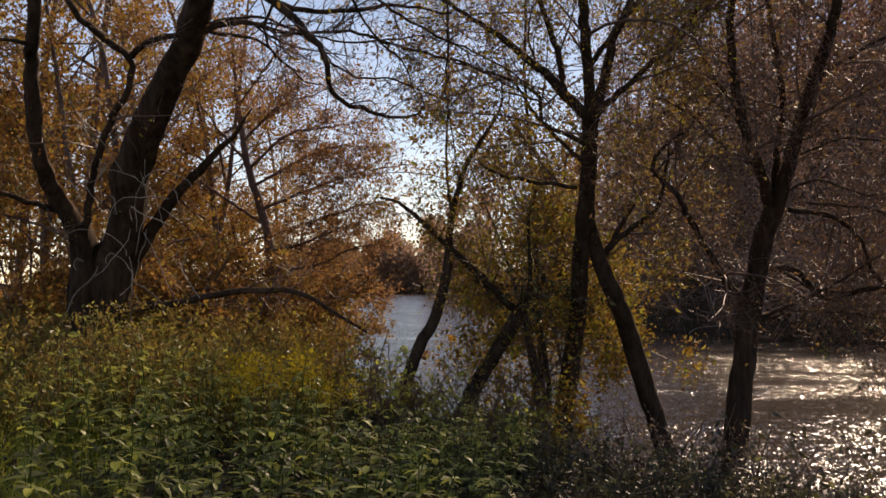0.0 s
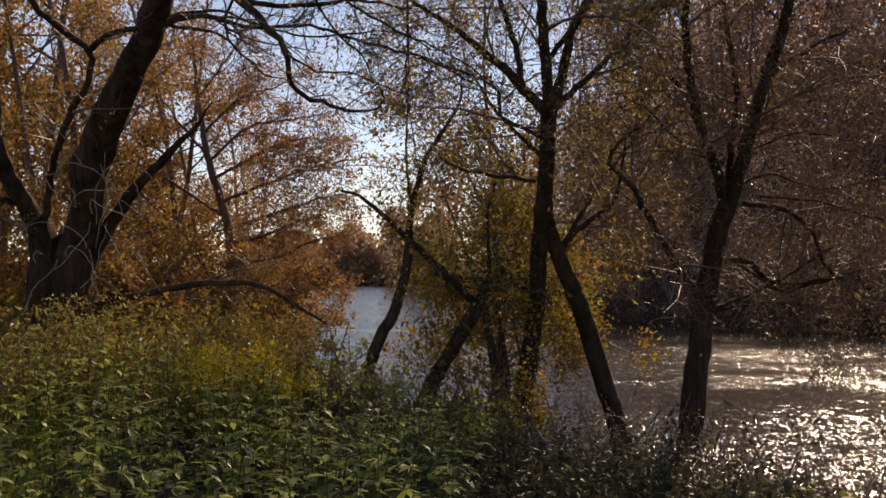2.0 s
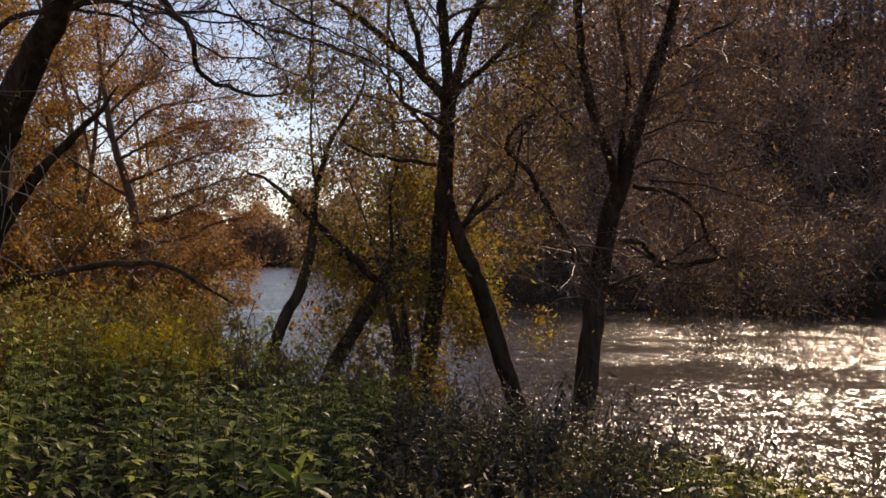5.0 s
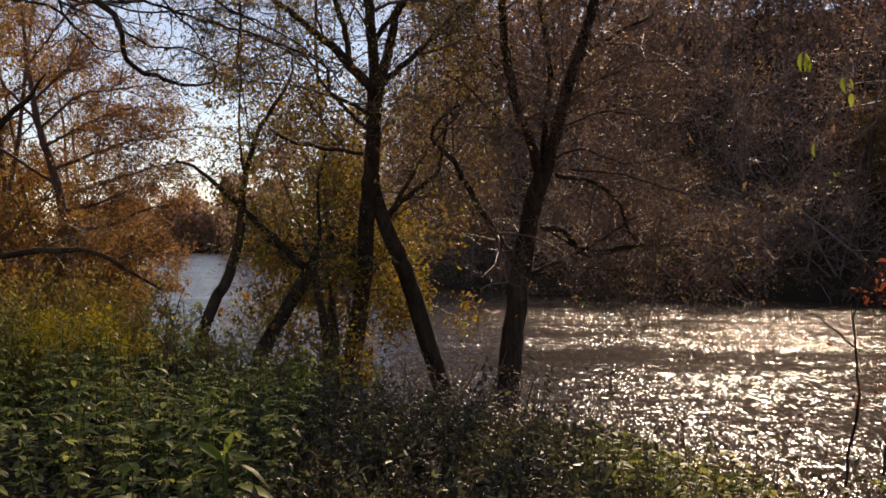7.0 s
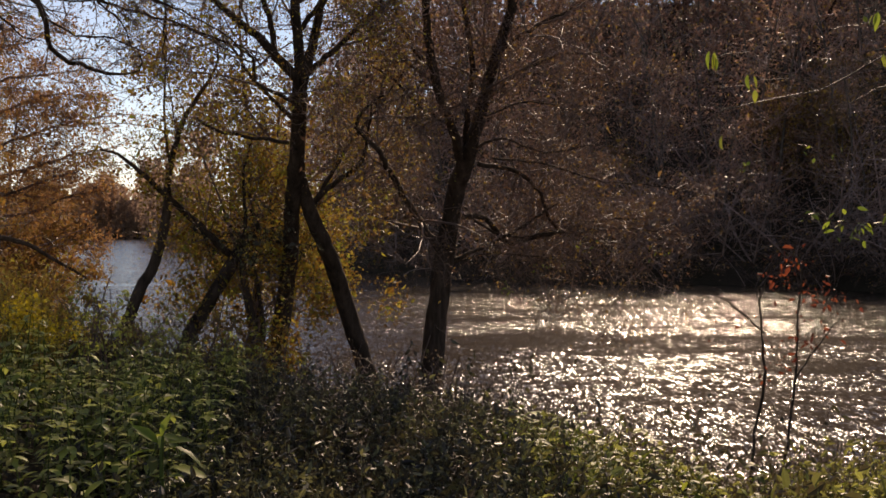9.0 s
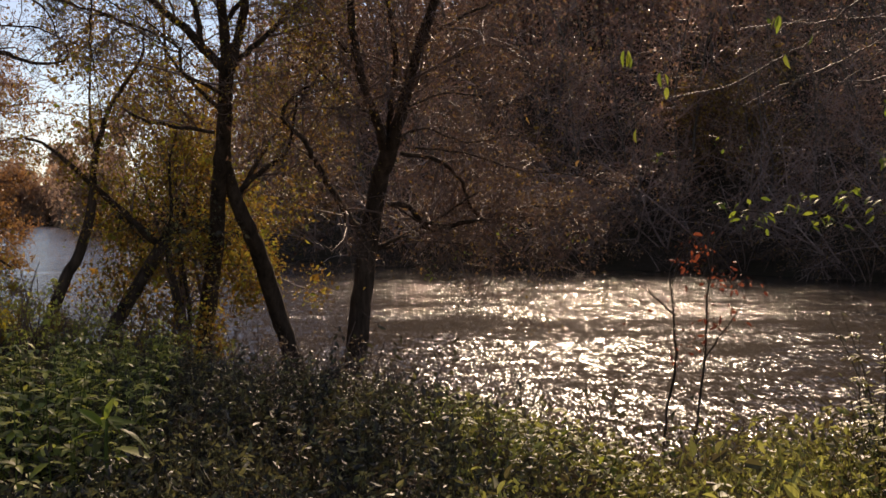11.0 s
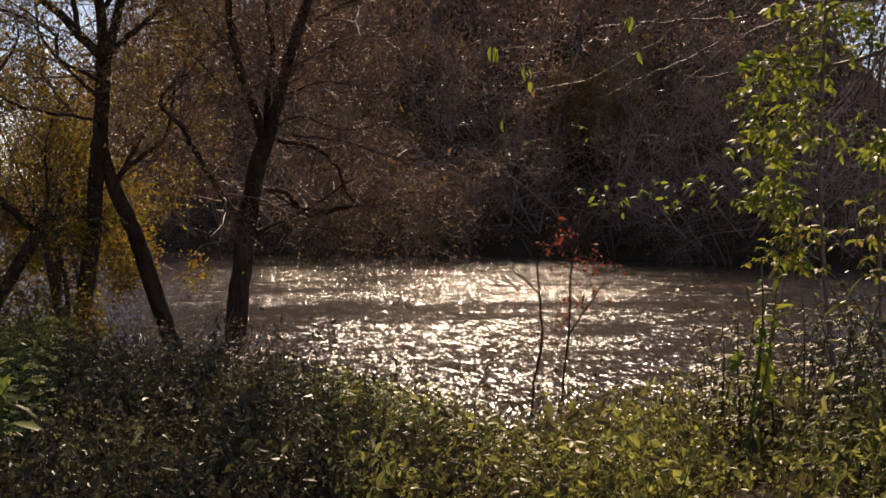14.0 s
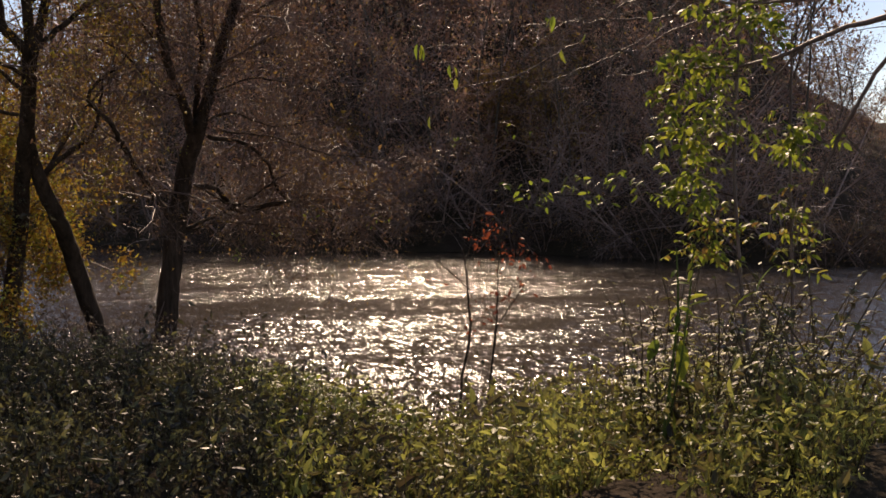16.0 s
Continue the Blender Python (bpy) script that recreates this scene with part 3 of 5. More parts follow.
made_tree("leaning_tree", "broken leaning tree whose long limb reaches over the water", 14,
    [[(-3.38, 14.37, -0.36, 0.104), (-3.09, 14.50, 0.17, 0.097), (-2.97, 14.55, 0.44, 0.092), (-2.72, 14.53, 0.85, 0.085), (-2.49, 14.58, 1.26, 0.085), (-2.38, 14.61, 1.43, 0.067)],
     [(-2.15, 14.46, -0.66, 0.061), (-2.17, 14.50, -0.34, 0.061), (-2.21, 14.56, 0.19, 0.058), (-2.29, 14.59, 0.72, 0.055), (-2.38, 14.60, 1.19, 0.048), (-2.44, 14.59, 1.36, 0.042)],
     [(-2.13, 14.59, -0.48, 0.033), (-2.12, 14.69, 0.31, 0.031), (-2.19, 14.72, 0.92, 0.025), (-2.27, 14.72, 1.26, 0.018)]],
    [[(-2.51, 14.58, 1.34, 0.051), (-2.89, 14.41, 1.72, 0.045), (-3.22, 14.24, 2.05, 0.039), (-3.45, 14.07, 2.29, 0.033), (-3.68, 13.89, 2.52, 0.024), (-3.94, 13.71, 2.65, 0.015)],
     [(-2.42, 14.60, 1.33, 0.030), (-2.33, 14.62, 1.80, 0.024), (-2.36, 14.59, 2.34, 0.018), (-2.25, 14.58, 2.82, 0.012)]],
    BARK, TWIG, LEAF_GOLD, 3600, 0.038, branch=(2, 8.0, 1.1), jitter=0.1)

made_tree("old_tree", "old shaggy-barked tree with leaning stems and bare crooked limbs", 15,
    [[(-7.52, 13.63, 0.68, 0.307), (-7.40, 13.61, 1.23, 0.266), (-7.27, 13.57, 1.85, 0.240), (-6.93, 13.28, 2.45, 0.215), (-6.64, 12.93, 3.04, 0.196), (-6.16, 12.53, 3.64, 0.176), (-5.66, 12.11, 4.16, 0.158), (-5.30, 11.74, 4.53, 0.142), (-4.94, 11.42, 5.05, 0.125), (-4.65, 11.14, 5.60, 0.100)],
     [(-7.60, 13.36, 0.70, 0.181), (-7.60, 13.39, 1.37, 0.165), (-7.51, 13.32, 2.05, 0.142), (-7.51, 12.96, 2.43, 0.102), (-7.53, 12.57, 2.79, 0.087), (-7.41, 12.12, 3.31, 0.079), (-7.25, 11.77, 3.86, 0.072), (-6.94, 11.34, 4.52, 0.066), (-6.74, 11.07, 5.06, 0.053)],
     [(-7.24, 13.59, 1.24, 0.13), (-7.14, 13.64, 1.72, 0.10), (-6.82, 13.58, 2.19, 0.078), (-6.33, 13.34, 2.68, 0.06), (-5.77, 13.01, 3.03, 0.045), (-5.32, 12.69, 3.28, 0.026), (-5.05, 12.48, 3.52, 0.008)]],
    [[(-7.46, 13.24, 2.10, 0.049), (-7.08, 12.72, 2.74, 0.042), (-6.55, 12.24, 3.45, 0.038), (-6.30, 12.11, 3.67, 0.037), (-6.17, 11.89, 3.99, 0.037), (-6.39, 11.62, 4.21, 0.038), (-6.52, 11.38, 4.39, 0.033), (-6.55, 11.17, 4.68, 0.029)],
     [(-6.17, 11.90, 3.97, 0.034), (-5.94, 11.86, 4.15, 0.031), (-5.54, 11.92, 4.24, 0.029)],
     [(-7.56, 12.93, 2.45, 0.035), (-7.72, 12.59, 2.54, 0.032), (-7.91, 12.23, 2.64, 0.026), (-8.24, 11.89, 2.68, 0.021)],
     [(-5.06, 11.55, 4.81, 0.070), (-4.69, 11.54, 4.62, 0.055), (-4.36, 11.62, 4.36, 0.045), (-4.10, 11.66, 4.11, 0.038), (-3.95, 11.75, 3.89, 0.034), (-4.00, 11.99, 3.66, 0.027), (-3.94, 12.25, 3.52, 0.026), (-3.78, 12.41, 3.48, 0.024), (-3.55, 12.70, 3.41, 0.019), (-3.29, 12.76, 3.45, 0.012), (-3.22, 12.77, 3.49, 0.010), (-3.21, 12.75, 3.63, 0.007)],
     [(-5.43, 11.97, 4.27, 0.038), (-4.92, 11.95, 4.32, 0.028), (-4.41, 12.07, 4.21, 0.019), (-3.86, 12.25, 4.25, 0.016), (-3.33, 12.53, 4.11, 0.014), (-2.72, 12.81, 3.96, 0.012), (-2.09, 13.09, 3.63, 0.007)],
     [(-4.49, 11.65, 4.46, 0.032), (-4.08, 11.82, 4.37, 0.025), (-3.67, 12.05, 4.43, 0.021), (-3.34, 12.24, 4.49, 0.016), (-2.81, 12.39, 4.41, 0.012)],
     [(-7.03, 13.70, 1.34, 0.055), (-6.47, 13.75, 1.41, 0.046), (-5.94, 13.88, 1.53, 0.041), (-5.46, 13.97, 1.56, 0.037), (-5.08, 14.11, 1.53, 0.032), (-4.69, 14.24, 1.31, 0.024), (-4.30, 14.36, 1.04, 0.013)],
     [(-7.15, 11.54, 4.11, 0.025), (-7.21, 11.26, 4.11, 0.020), (-7.47, 10.99, 4.03, 0.014)],
     [(-5.32, 12.00, 4.35, 0.022), (-4.79, 12.10, 4.41, 0.016), (-4.33, 12.20, 4.24, 0.012), (-3.84, 12.38, 4.16, 0.011), (-3.11, 12.67, 4.24, 0.008), (-2.59, 12.82, 4.04, 0.005)],
     [(-5.32, 12.02, 4.26, 0.019), (-4.86, 12.12, 4.18, 0.014), (-4.57, 12.17, 3.97, 0.011), (-4.36, 12.28, 3.76, 0.008), (-4.17, 12.35, 3.73, 0.005)],
     [(-3.68, 11.89, 4.65, 0.018), (-3.29, 12.18, 4.36, 0.015), (-2.87, 12.43, 4.16, 0.012), (-2.43, 12.66, 3.96, 0.009), (-1.99, 12.89, 3.68, 0.007), (-1.84, 12.95, 3.45, 0.005)],
     [(-3.99, 11.85, 3.88, 0.015), (-3.73, 12.06, 3.74, 0.011), (-3.48, 12.24, 3.75, 0.009), (-3.12, 12.46, 3.63, 0.006), (-2.75, 12.57, 3.49, 0.004)],
     [(-3.79, 11.85, 4.65, 0.015), (-3.58, 12.13, 4.19, 0.012), (-3.31, 12.26, 3.91, 0.009), (-3.22, 12.44, 3.62, 0.005)],
     [(-2.87, 12.30, 4.72, 0.012), (-2.88, 12.53, 4.19, 0.010), (-2.94, 12.71, 3.68, 0.008), (-2.88, 12.91, 3.03, 0.006), (-2.87, 13.05, 2.62, 0.004)],
     [(-4.47, 11.74, 4.60, 0.018), (-4.64, 11.87, 4.23, 0.014), (-4.55, 11.96, 3.96, 0.011), (-4.29, 12.08, 3.79, 0.006)]],
    BARK_OLD, TWIG, LEAF_GOLD, 420, 0.045, branch=(2, 7.0, 1.15), bend=0.8, sides=18, lump=0.14, limb_first=0.1)


# ---------------------------------------------------------------- woods
def wood_tree(name, label, seed, height, spread, bark, twig, leaf, leaf_n, leaf_size, low=0.15, per_m=1.3, lean=0.1, level=2, rise=0.35, stems=1, thick=0.012, twig_m=1.6, jitter=0.12, category="tree", droop=0.5, fine=0.005):
    """A whole tree or shrub grown from a seed, standing at the origin."""
    rng = np.random.default_rng(seed)
    root = thing(name, label, category)
    twigs, sites = Build(), []
    for q in range(stems):
        a = rng.uniform(0, 2 * math.pi)
        tilt = lean * (0.5 if stems == 1 else 2.0)
        h = height * (1 if q == 0 else rng.uniform(0.6, 1.0))
        trunk = sprout(rng, (0.12 * q * math.cos(a), 0.12 * q * math.sin(a), -0.3), (tilt * math.cos(a), tilt * math.sin(a), 1), h, h * thick, 0.3, 0.15, h / 14)
        b = Build()
        tube(b, trunk, 7)
        part("trunk", b, bark, root)
        count = max(5, int(h * per_m / stems ** 0.5))
        for k in range(count):
            u = low + (1 - low) * (k + rng.random()) / count
            i = min(len(trunk) - 2, int(u * (len(trunk) - 1)))
            a = rng.uniform(0, 2 * math.pi)
            ln = spread * rng.uniform(0.6, 1.15) * (1.0 - 0.5 * u)
            br = sprout(rng, trunk[i, :3], (math.cos(a), math.sin(a), rng.uniform(0.0, 0.8)), ln, trunk[i, 3] * 0.5, 0.5, rise)
            tube(twigs, br, 4)
            ramify(rng, br, twigs, level, twig_m, spread * 0.42, 0.006, fine, sites, 0.7, rise * 0.5, 0.1, 3)
    tagged(part("branch_mass", twigs, twig, root), kind="stuff")
    if leaf_n:
        b = Build()
        leaves(b, pick(rng, sites, leaf_n, jitter), rng, leaf_size, 0.6, droop=droop)
        tagged(part("crown", b, leaf, root, smooth=False), kind="stuff")
    return root


class Kind:
    """A few grown variants of one kind of plant, set out again and again."""

    def __init__(self, roots, group):
        self.roots, self.used, self.k, self.group = roots, [False] * len(roots), 0, group
        for o in roots:
            tagged(o, group=group)

    def stand(self, rng, x, y, size=1.0, sink=0.0, tilt=0.0):
        i = self.k % len(self.roots)
        self.k += 1
        m = Matrix.Translation((x, y, float(ground_z(x, y)) - sink)) @ Matrix.Rotation(rng.normal(0, tilt), 4, "X") @ Matrix.Rotation(rng.normal(0, tilt), 4, "Y") @ Matrix.Rotation(rng.uniform(0, 6.28), 4, "Z")
        if self.used[i]:
            ob = copy_thing(self.roots[i], m)
        else:
            self.used[i] = True
            ob = self.roots[i]
            ob.matrix_basis = m
        ob.scale = (size, size, size)
        return ob


def polar(az, r):
    return r * math.sin(radians(az)), r * math.cos(radians(az))


rngw = np.random.default_rng(5)
# the far bank: bare thicket trees three and four deep, shrubs hanging over the water
far_trees = Kind([wood_tree("far_bank_tree", "bare brown tree of the thicket along the far bank", 40 + k, 13 + k % 3, 4.2, BARK_GREY, TWIG_FAR, LEAF_TAN, 2000, 0.13, low=0.03, per_m=1.7, twig_m=3.6, stems=2, thick=0.007, jitter=0.4, level=1, fine=0.016) for k in range(4)], "thicket of the far bank")
for gap, step, grown in ((1.5, 3.4, 0.58), (5.5, 4.0, 0.75), (11.0, 4.8, 0.95), (19.0, 5.4, 1.15), (29.0, 6.0, 1.25)):
    az = -13.4
    while az < 41:
        r = float(bank(FAR, radians(az))) + gap + rngw.uniform(-0.6, 1.6)
        tall = np.interp(az, (-14, -7, -4, 1, 8, 31.5, 33.6, 42), (0.8, 1.1, 1.7, 1.65, 1.3, 1.2, 0.6, 0.6))
        far_trees.stand(rngw, *polar(az, r), tall * grown * rngw.uniform(0.85, 1.15), 0, 0.06)
        az += math.degrees(step / r) * rngw.uniform(0.7, 1.3)
hill_trees = Kind([wood_tree("hillside_tree", "brown leafless tree on the slope behind the far bank", 64 + k, 15, 5.0, BARK, TWIG_FAR, LEAF_TAN, 1500, 0.26, low=0.05, per_m=1.0, twig_m=1.8, stems=3, lean=0.25, thick=0.005, jitter=0.8, level=1, fine=0.02) for k in range(3)], "woods on the slope")
for gap, step in ((38.0, 4.6), (47.0, 4.8), (58.0, 5.2)):
    az = -8.0
    while az < 37:
        r = float(bank(FAR, radians(az))) + gap + rngw.uniform(-2, 2)
        hill_trees.stand(rngw, *polar(az, r), rngw.uniform(1.1, 1.5) * float(np.interp(az, (-8, 0, 26, 32, 34), (0.8, 1.2, 1.2, 0.9, 0.3))), 0, 0.06)
        az += math.degrees(step / r) * rngw.uniform(0.7, 1.3)
rusty = Kind([wood_tree("far_rust_tree", "low rust-leaved tree on the far shore", 58, 6.0, 2.6, TWIG_FAR, TWIG_FAR, LEAF_RUST, 2600, 0.14, low=0.1, per_m=2.4, twig_m=2.0, jitter=0.3, level=1, fine=0.014)], "rust trees of the far shore")
for az, r, size in ((19.2, 70, 1.4), (9.5, 69, 1.0), (17.0, 72, 1.5), (-1.5, 78, 1.0), (21.5, 66, 1.1)):
    rusty.stand(rngw, *polar(az, r), size)
overhang = Kind([wood_tree("overhanging_shrub", "leafless tangled shrub hanging over the far water's edge", 60 + k, 3.4, 3.2, TWIG_FAR, TWIG, LEAF_BROWN, 700, 0.1, low=0.02, per_m=4, twig_m=3.0, level=1, fine=0.013, stems=4, lean=0.35, rise=-0.25, thick=0.01, category="shrub") for k in range(3)], "shrubs of the far shore")
az = -9.0
while az < 40:
    r = float(bank(FAR, radians(az))) + rngw.uniform(-0.3, 0.6)
    overhang.stand(rngw, *polar(az, r), rngw.uniform(0.8, 1.3))
    az += math.degrees(2.2 / r) * rngw.uniform(0.6, 1.4)
sweeping = Kind([wood_tree("sweeping_tree", "pale bare tree leaning far out over the water", 66 + k, 7.0, 4.6, TWIG_FAR, TWIG_FAR, LEAF_TAN, 350, 0.1, low=0.1, per_m=2.6, twig_m=2.2, level=1, fine=0.014, stems=4, lean=0.5, rise=-0.3, thick=0.009) for k in range(3)], "leaning trees of the far shore")
az = -1.0
while az < 33:
    sweeping.stand(rngw, *polar(az, float(bank(FAR, radians(az))) + rngw.uniform(0.3, 1.2)), rngw.uniform(0.8, 1.25))
    az += rngw.uniform(1.2, 2.6)
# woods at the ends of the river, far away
distant = Kind([wood_tree("distant_tree", "autumn tree of the distant river bank, leaf colour paled for haze", 70 + k, 14, 5.5, TWIG_FAR, TWIG_FAR, LEAF_HAZE, 900, 0.9, low=0.0, per_m=0.8, twig_m=0.3, jitter=1.1, level=1, fine=0.03) for k in range(3)], "distant woods")
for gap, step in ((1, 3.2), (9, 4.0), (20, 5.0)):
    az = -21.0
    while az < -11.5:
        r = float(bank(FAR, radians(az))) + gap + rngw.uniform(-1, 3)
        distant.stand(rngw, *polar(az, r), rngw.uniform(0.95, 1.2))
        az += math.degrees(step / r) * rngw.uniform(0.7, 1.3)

# the near bank upstream: orange and russet trees behind the old tree
orange = Kind([wood_tree("russet_tree", "tree in russet and orange autumn leaf", 80 + k, 8.5 + k, 3.8, TWIG, TWIG, LEAF_ORANGE, 10000, 0.06, low=0.03, per_m=1.7, twig_m=1.1, rise=0.2, jitter=0.16, thick=0.009) for k in range(3)], "russet trees upstream")
for az, r, size in ((-34, 19, 1.0), (-30, 21, 1.1), (-27.5, 19.5, 0.85), (-24.5, 22, 0.85), (-33, 26, 1.2), (-27, 28, 1.1), (-22.5, 25, 0.75), (-24, 33, 0.95), (-21, 36, 0.8), (-38, 21, 1.1), (-36, 24, 1.2), (-31.5, 23, 1.2), (-28.8, 25, 0.8), (-26, 26, 0.75), (-20.3, 46, 0.75), (-19.3, 70, 0.9), (-20.6, 62, 1.0), (-23.4, 21.5, 0.7), (-29, 17.8, 0.8)):
    orange.stand(rngw, *polar(az, r), size)
behind = Kind([wood_tree("upstream_tree", "brown-orange tree far behind the russet trees", 86 + k, 11, 4.6, TWIG, TWIG, LEAF_ORANGE, 3600, 0.13, low=0.0, per_m=1.3, twig_m=0.8, rise=0.2, jitter=0.35, thick=0.008, level=1, fine=0.012) for k in range(2)], "woods upstream")
for k, az in enumerate(np.arange(-41, -21.5, 1.5)):
    behind.stand(rngw, *polar(az, 38 + 9 * (k % 3)), rngw.uniform(0.85, 1.15) * float(np.interp(az, (-31, -24), (1.0, 0.45))))
low_orange = Kind([wood_tree("russet_shrub", "low shrub in orange and gold leaf", 90 + k, 2.4, 1.8, TWIG, TWIG, LEAF_ORANGE, 3600, 0.06, low=0.03, per_m=6, twig_m=2.5, stems=3, lean=0.2, jitter=0.08, category="shrub") for k in range(2)], "russet shrubs upstream")
for az, r, size in ((-28, 17.5, 1.0), (-25.5, 17, 0.9), (-23.3, 16.8, 1.0), (-21.6, 17.5, 0.9), (-20.2, 19, 0.9), (-19, 21, 0.7), (-32, 17.5, 1.0), (-18.5, 27, 0.9), (-29.5, 21, 1.1), (-27, 22, 1.1), (-25, 20.5, 1.0), (-31, 19.5, 1.0)):
    low_orange.stand(rngw, *polar(az, r), size)
made_tree("spreading_tree", "russet tree whose flat boughs reach out over the river", 16,
    [[(-7.70, 19.52, 0.69, 0.105), (-7.62, 19.57, 1.67, 0.094), (-7.71, 19.51, 2.65, 0.079), (-7.96, 19.33, 3.62, 0.063), (-8.09, 19.13, 4.76, 0.042), (-8.11, 18.90, 5.89, 0.021)]],
    [[(-7.65, 19.55, 1.4, 0.037), (-6.8, 19.3, 1.35, 0.026), (-6.0, 19.0, 1.5, 0.017), (-5.3, 18.9, 1.45, 0.010)], [(-7.72, 19.5, 2.2, 0.037), (-6.9, 19.0, 2.3, 0.026), (-6.1, 18.4, 2.5, 0.017), (-5.5, 18.0, 2.6, 0.010)], [(-7.67, 19.55, 1.87, 0.037), (-6.73, 19.36, 1.96, 0.026), (-6.03, 19.06, 2.23, 0.017), (-5.43, 19.03, 2.32, 0.010)], [(-7.71, 19.52, 2.45, 0.037), (-6.72, 19.34, 2.73, 0.026), (-5.84, 19.08, 2.94, 0.015), (-5.16, 19.06, 3.07, 0.007)],
     [(-7.78, 19.46, 2.94, 0.037), (-6.81, 19.27, 3.25, 0.026), (-5.83, 19.04, 3.50, 0.017), (-4.88, 18.88, 3.60, 0.007)], [(-7.88, 19.39, 3.33, 0.031), (-7.06, 19.14, 3.68, 0.023), (-6.27, 18.86, 3.91, 0.015), (-5.54, 18.88, 3.88, 0.007)],
     [(-7.96, 19.33, 3.62, 0.031), (-7.14, 19.05, 4.15, 0.023), (-6.26, 18.82, 4.23, 0.015), (-5.59, 18.70, 4.33, 0.007)], [(-8.02, 19.25, 4.10, 0.029), (-7.29, 18.93, 4.61, 0.020), (-6.50, 18.66, 4.77, 0.012), (-6.14, 18.74, 5.01, 0.007)],
     [(-8.10, 19.14, 4.67, 0.026), (-7.47, 18.85, 5.27, 0.018), (-7.12, 18.71, 5.61, 0.010)], [(-7.96, 19.32, 3.71, 0.031), (-8.46, 19.03, 4.37, 0.024), (-8.85, 18.74, 5.02, 0.013)], [(-7.71, 19.51, 2.65, 0.031), (-8.50, 19.14, 3.22, 0.024), (-9.17, 18.77, 3.78, 0.013)]],
    TWIG, TWIG, LEAF_COPPER, 32000, 0.038, branch=(2, 10.0, 1.2), flat=0.3, rise=0.0, spread=(25, 60), jitter=0.07)

bare = Kind([wood_tree("bare_tree", "slim bare tree with dense fine twigs on the bank", 105 + k, 7.5, 2.6, BARK, TWIG, LEAF_BROWN, 5200, 0.036, low=0.34, per_m=3.6, twig_m=2.6, thick=0.004, jitter=0.1, rise=0.3) for k in range(2)], "bare bank trees")
for az, r, size in ((-7.3, 16.7, 1.2), (-7.9, 17.3, 1.3)):
    bare.stand(rngw, *polar(az, r), size)

# gold-leaved growth between the bank trees
gold = Kind([wood_tree("gold_leaf_tree", "slender young tree in thin gold and green leaf", 100 + k, 5.0, 1.9, TWIG, TWIG, LEAF_GOLD, 7500, 0.045, low=0.36, per_m=4.5, twig_m=2.4, stems=2, jitter=0.12, thick=0.006) for k in range(2)], "gold-leaved bank growth")
for az, r, size in ((-9.6, 17.0, 1.05), (-7.6, 16.6, 1.1), (-7.0, 17.2, 1.05), (-8.6, 17.4, 1.2)):
    gold.stand(rngw, *polar(az, r), size)
gold_low = Kind([wood_tree("gold_leaf_shrub", "low twiggy shrub in gold and olive leaf", 110 + k, 1.5, 1.1, TWIG, TWIG, LEAF_GOLD, 1300, 0.05, low=0.03, per_m=7, twig_m=3, stems=3, lean=0.2, jitter=0.06, category="shrub") for k in range(2)], "bank shrubs")
for az, r, size in ((-12.9, 14.4, 0.6), (-11.6, 14.7, 1.0), (-10.6, 14.6, 1.15), (-9.6, 15.2, 0.9), (-15.4, 14.5, 0.4), (-18.6, 14.5, 0.8), (-9.4, 14.3, 0.6), (-6.8, 14.5, 0.35), (-10.4, 13.8, 0.6), (-3.4, 15.2, 0.4)):
    gold_low.stand(rngw, *polar(az, r), size)
bare_low = Kind([wood_tree("bare_shrub", "bare twiggy shrub with a few dry leaves at the water's edge", 120 + k, 1.7, 1.2, TWIG, TWIG, LEAF_STRAW_SUNLIT, 200, 0.04, low=0.03, per_m=5, twig_m=2, stems=3, lean=0.2, jitter=0.06, category="shrub") for k in range(3)], "waterside shrubs")
az = -6.0
while az < 33:
    bare_low.stand(rngw, *polar(az, float(bank(NEAR, radians(az))) - rngw.uniform(0.2, 2.6)), rngw.uniform(0.25, 0.5) if az > 2 else rngw.uniform(0.4, 0.7))
    az += rngw.uniform(1.2, 3.0)

for az in np.arange(-12.5, 1.0, 0.95):
    bare_low.stand(rngw, *polar(az + rngw.uniform(-0.4, 0.4), rngw.uniform(12.5, 16.0)), rngw.uniform(0.5, 0.85))

for az in np.arange(0.0, 21.0, 1.25):
    bare_low.stand(rngw, *polar(az + rngw.uniform(-0.5, 0.5), rngw.uniform(9.5, 12.5)), rngw.uniform(0.35, 0.6))
for az in (-5.0, -3.4, -1.6, 0.9):
    bare_low.stand(rngw, *polar(az, rngw.uniform(14.8, 16.2)), rngw.uniform(0.75, 0.95))
river_low = Kind([wood_tree("riverside_shrub", "straggling waterside shrub in thin dark green and olive leaf", 125 + k, 1.6, 0.9, TWIG, TWIG, LEAF_GREEN if k else LEAF_OLIVE, 420, 0.045, low=0.2, per_m=5, twig_m=3, stems=4, lean=0.15, jitter=0.05, category="shrub") for k in range(2)], "shrubs before the water")
for az, r, size in ((-17.8, 13.0, 0.75), (-17.0, 12.2, 0.9), (-16.2, 13.4, 0.7), (-15.5, 12.4, 0.8), (-14.6, 13.2, 0.65), (-13.8, 12.6, 0.6), (-12.8, 13.4, 0.7), (-11.9, 12.8, 0.75), (-10.8, 13.2, 0.8), (-9.8, 12.6, 0.7), (-8.6, 13.4, 0.6), (-7.4, 12.8, 0.55), (-16.6, 14.2, 0.6), (-14.2, 14.0, 0.5)):
    river_low.stand(rngw, *polar(az, r), size)


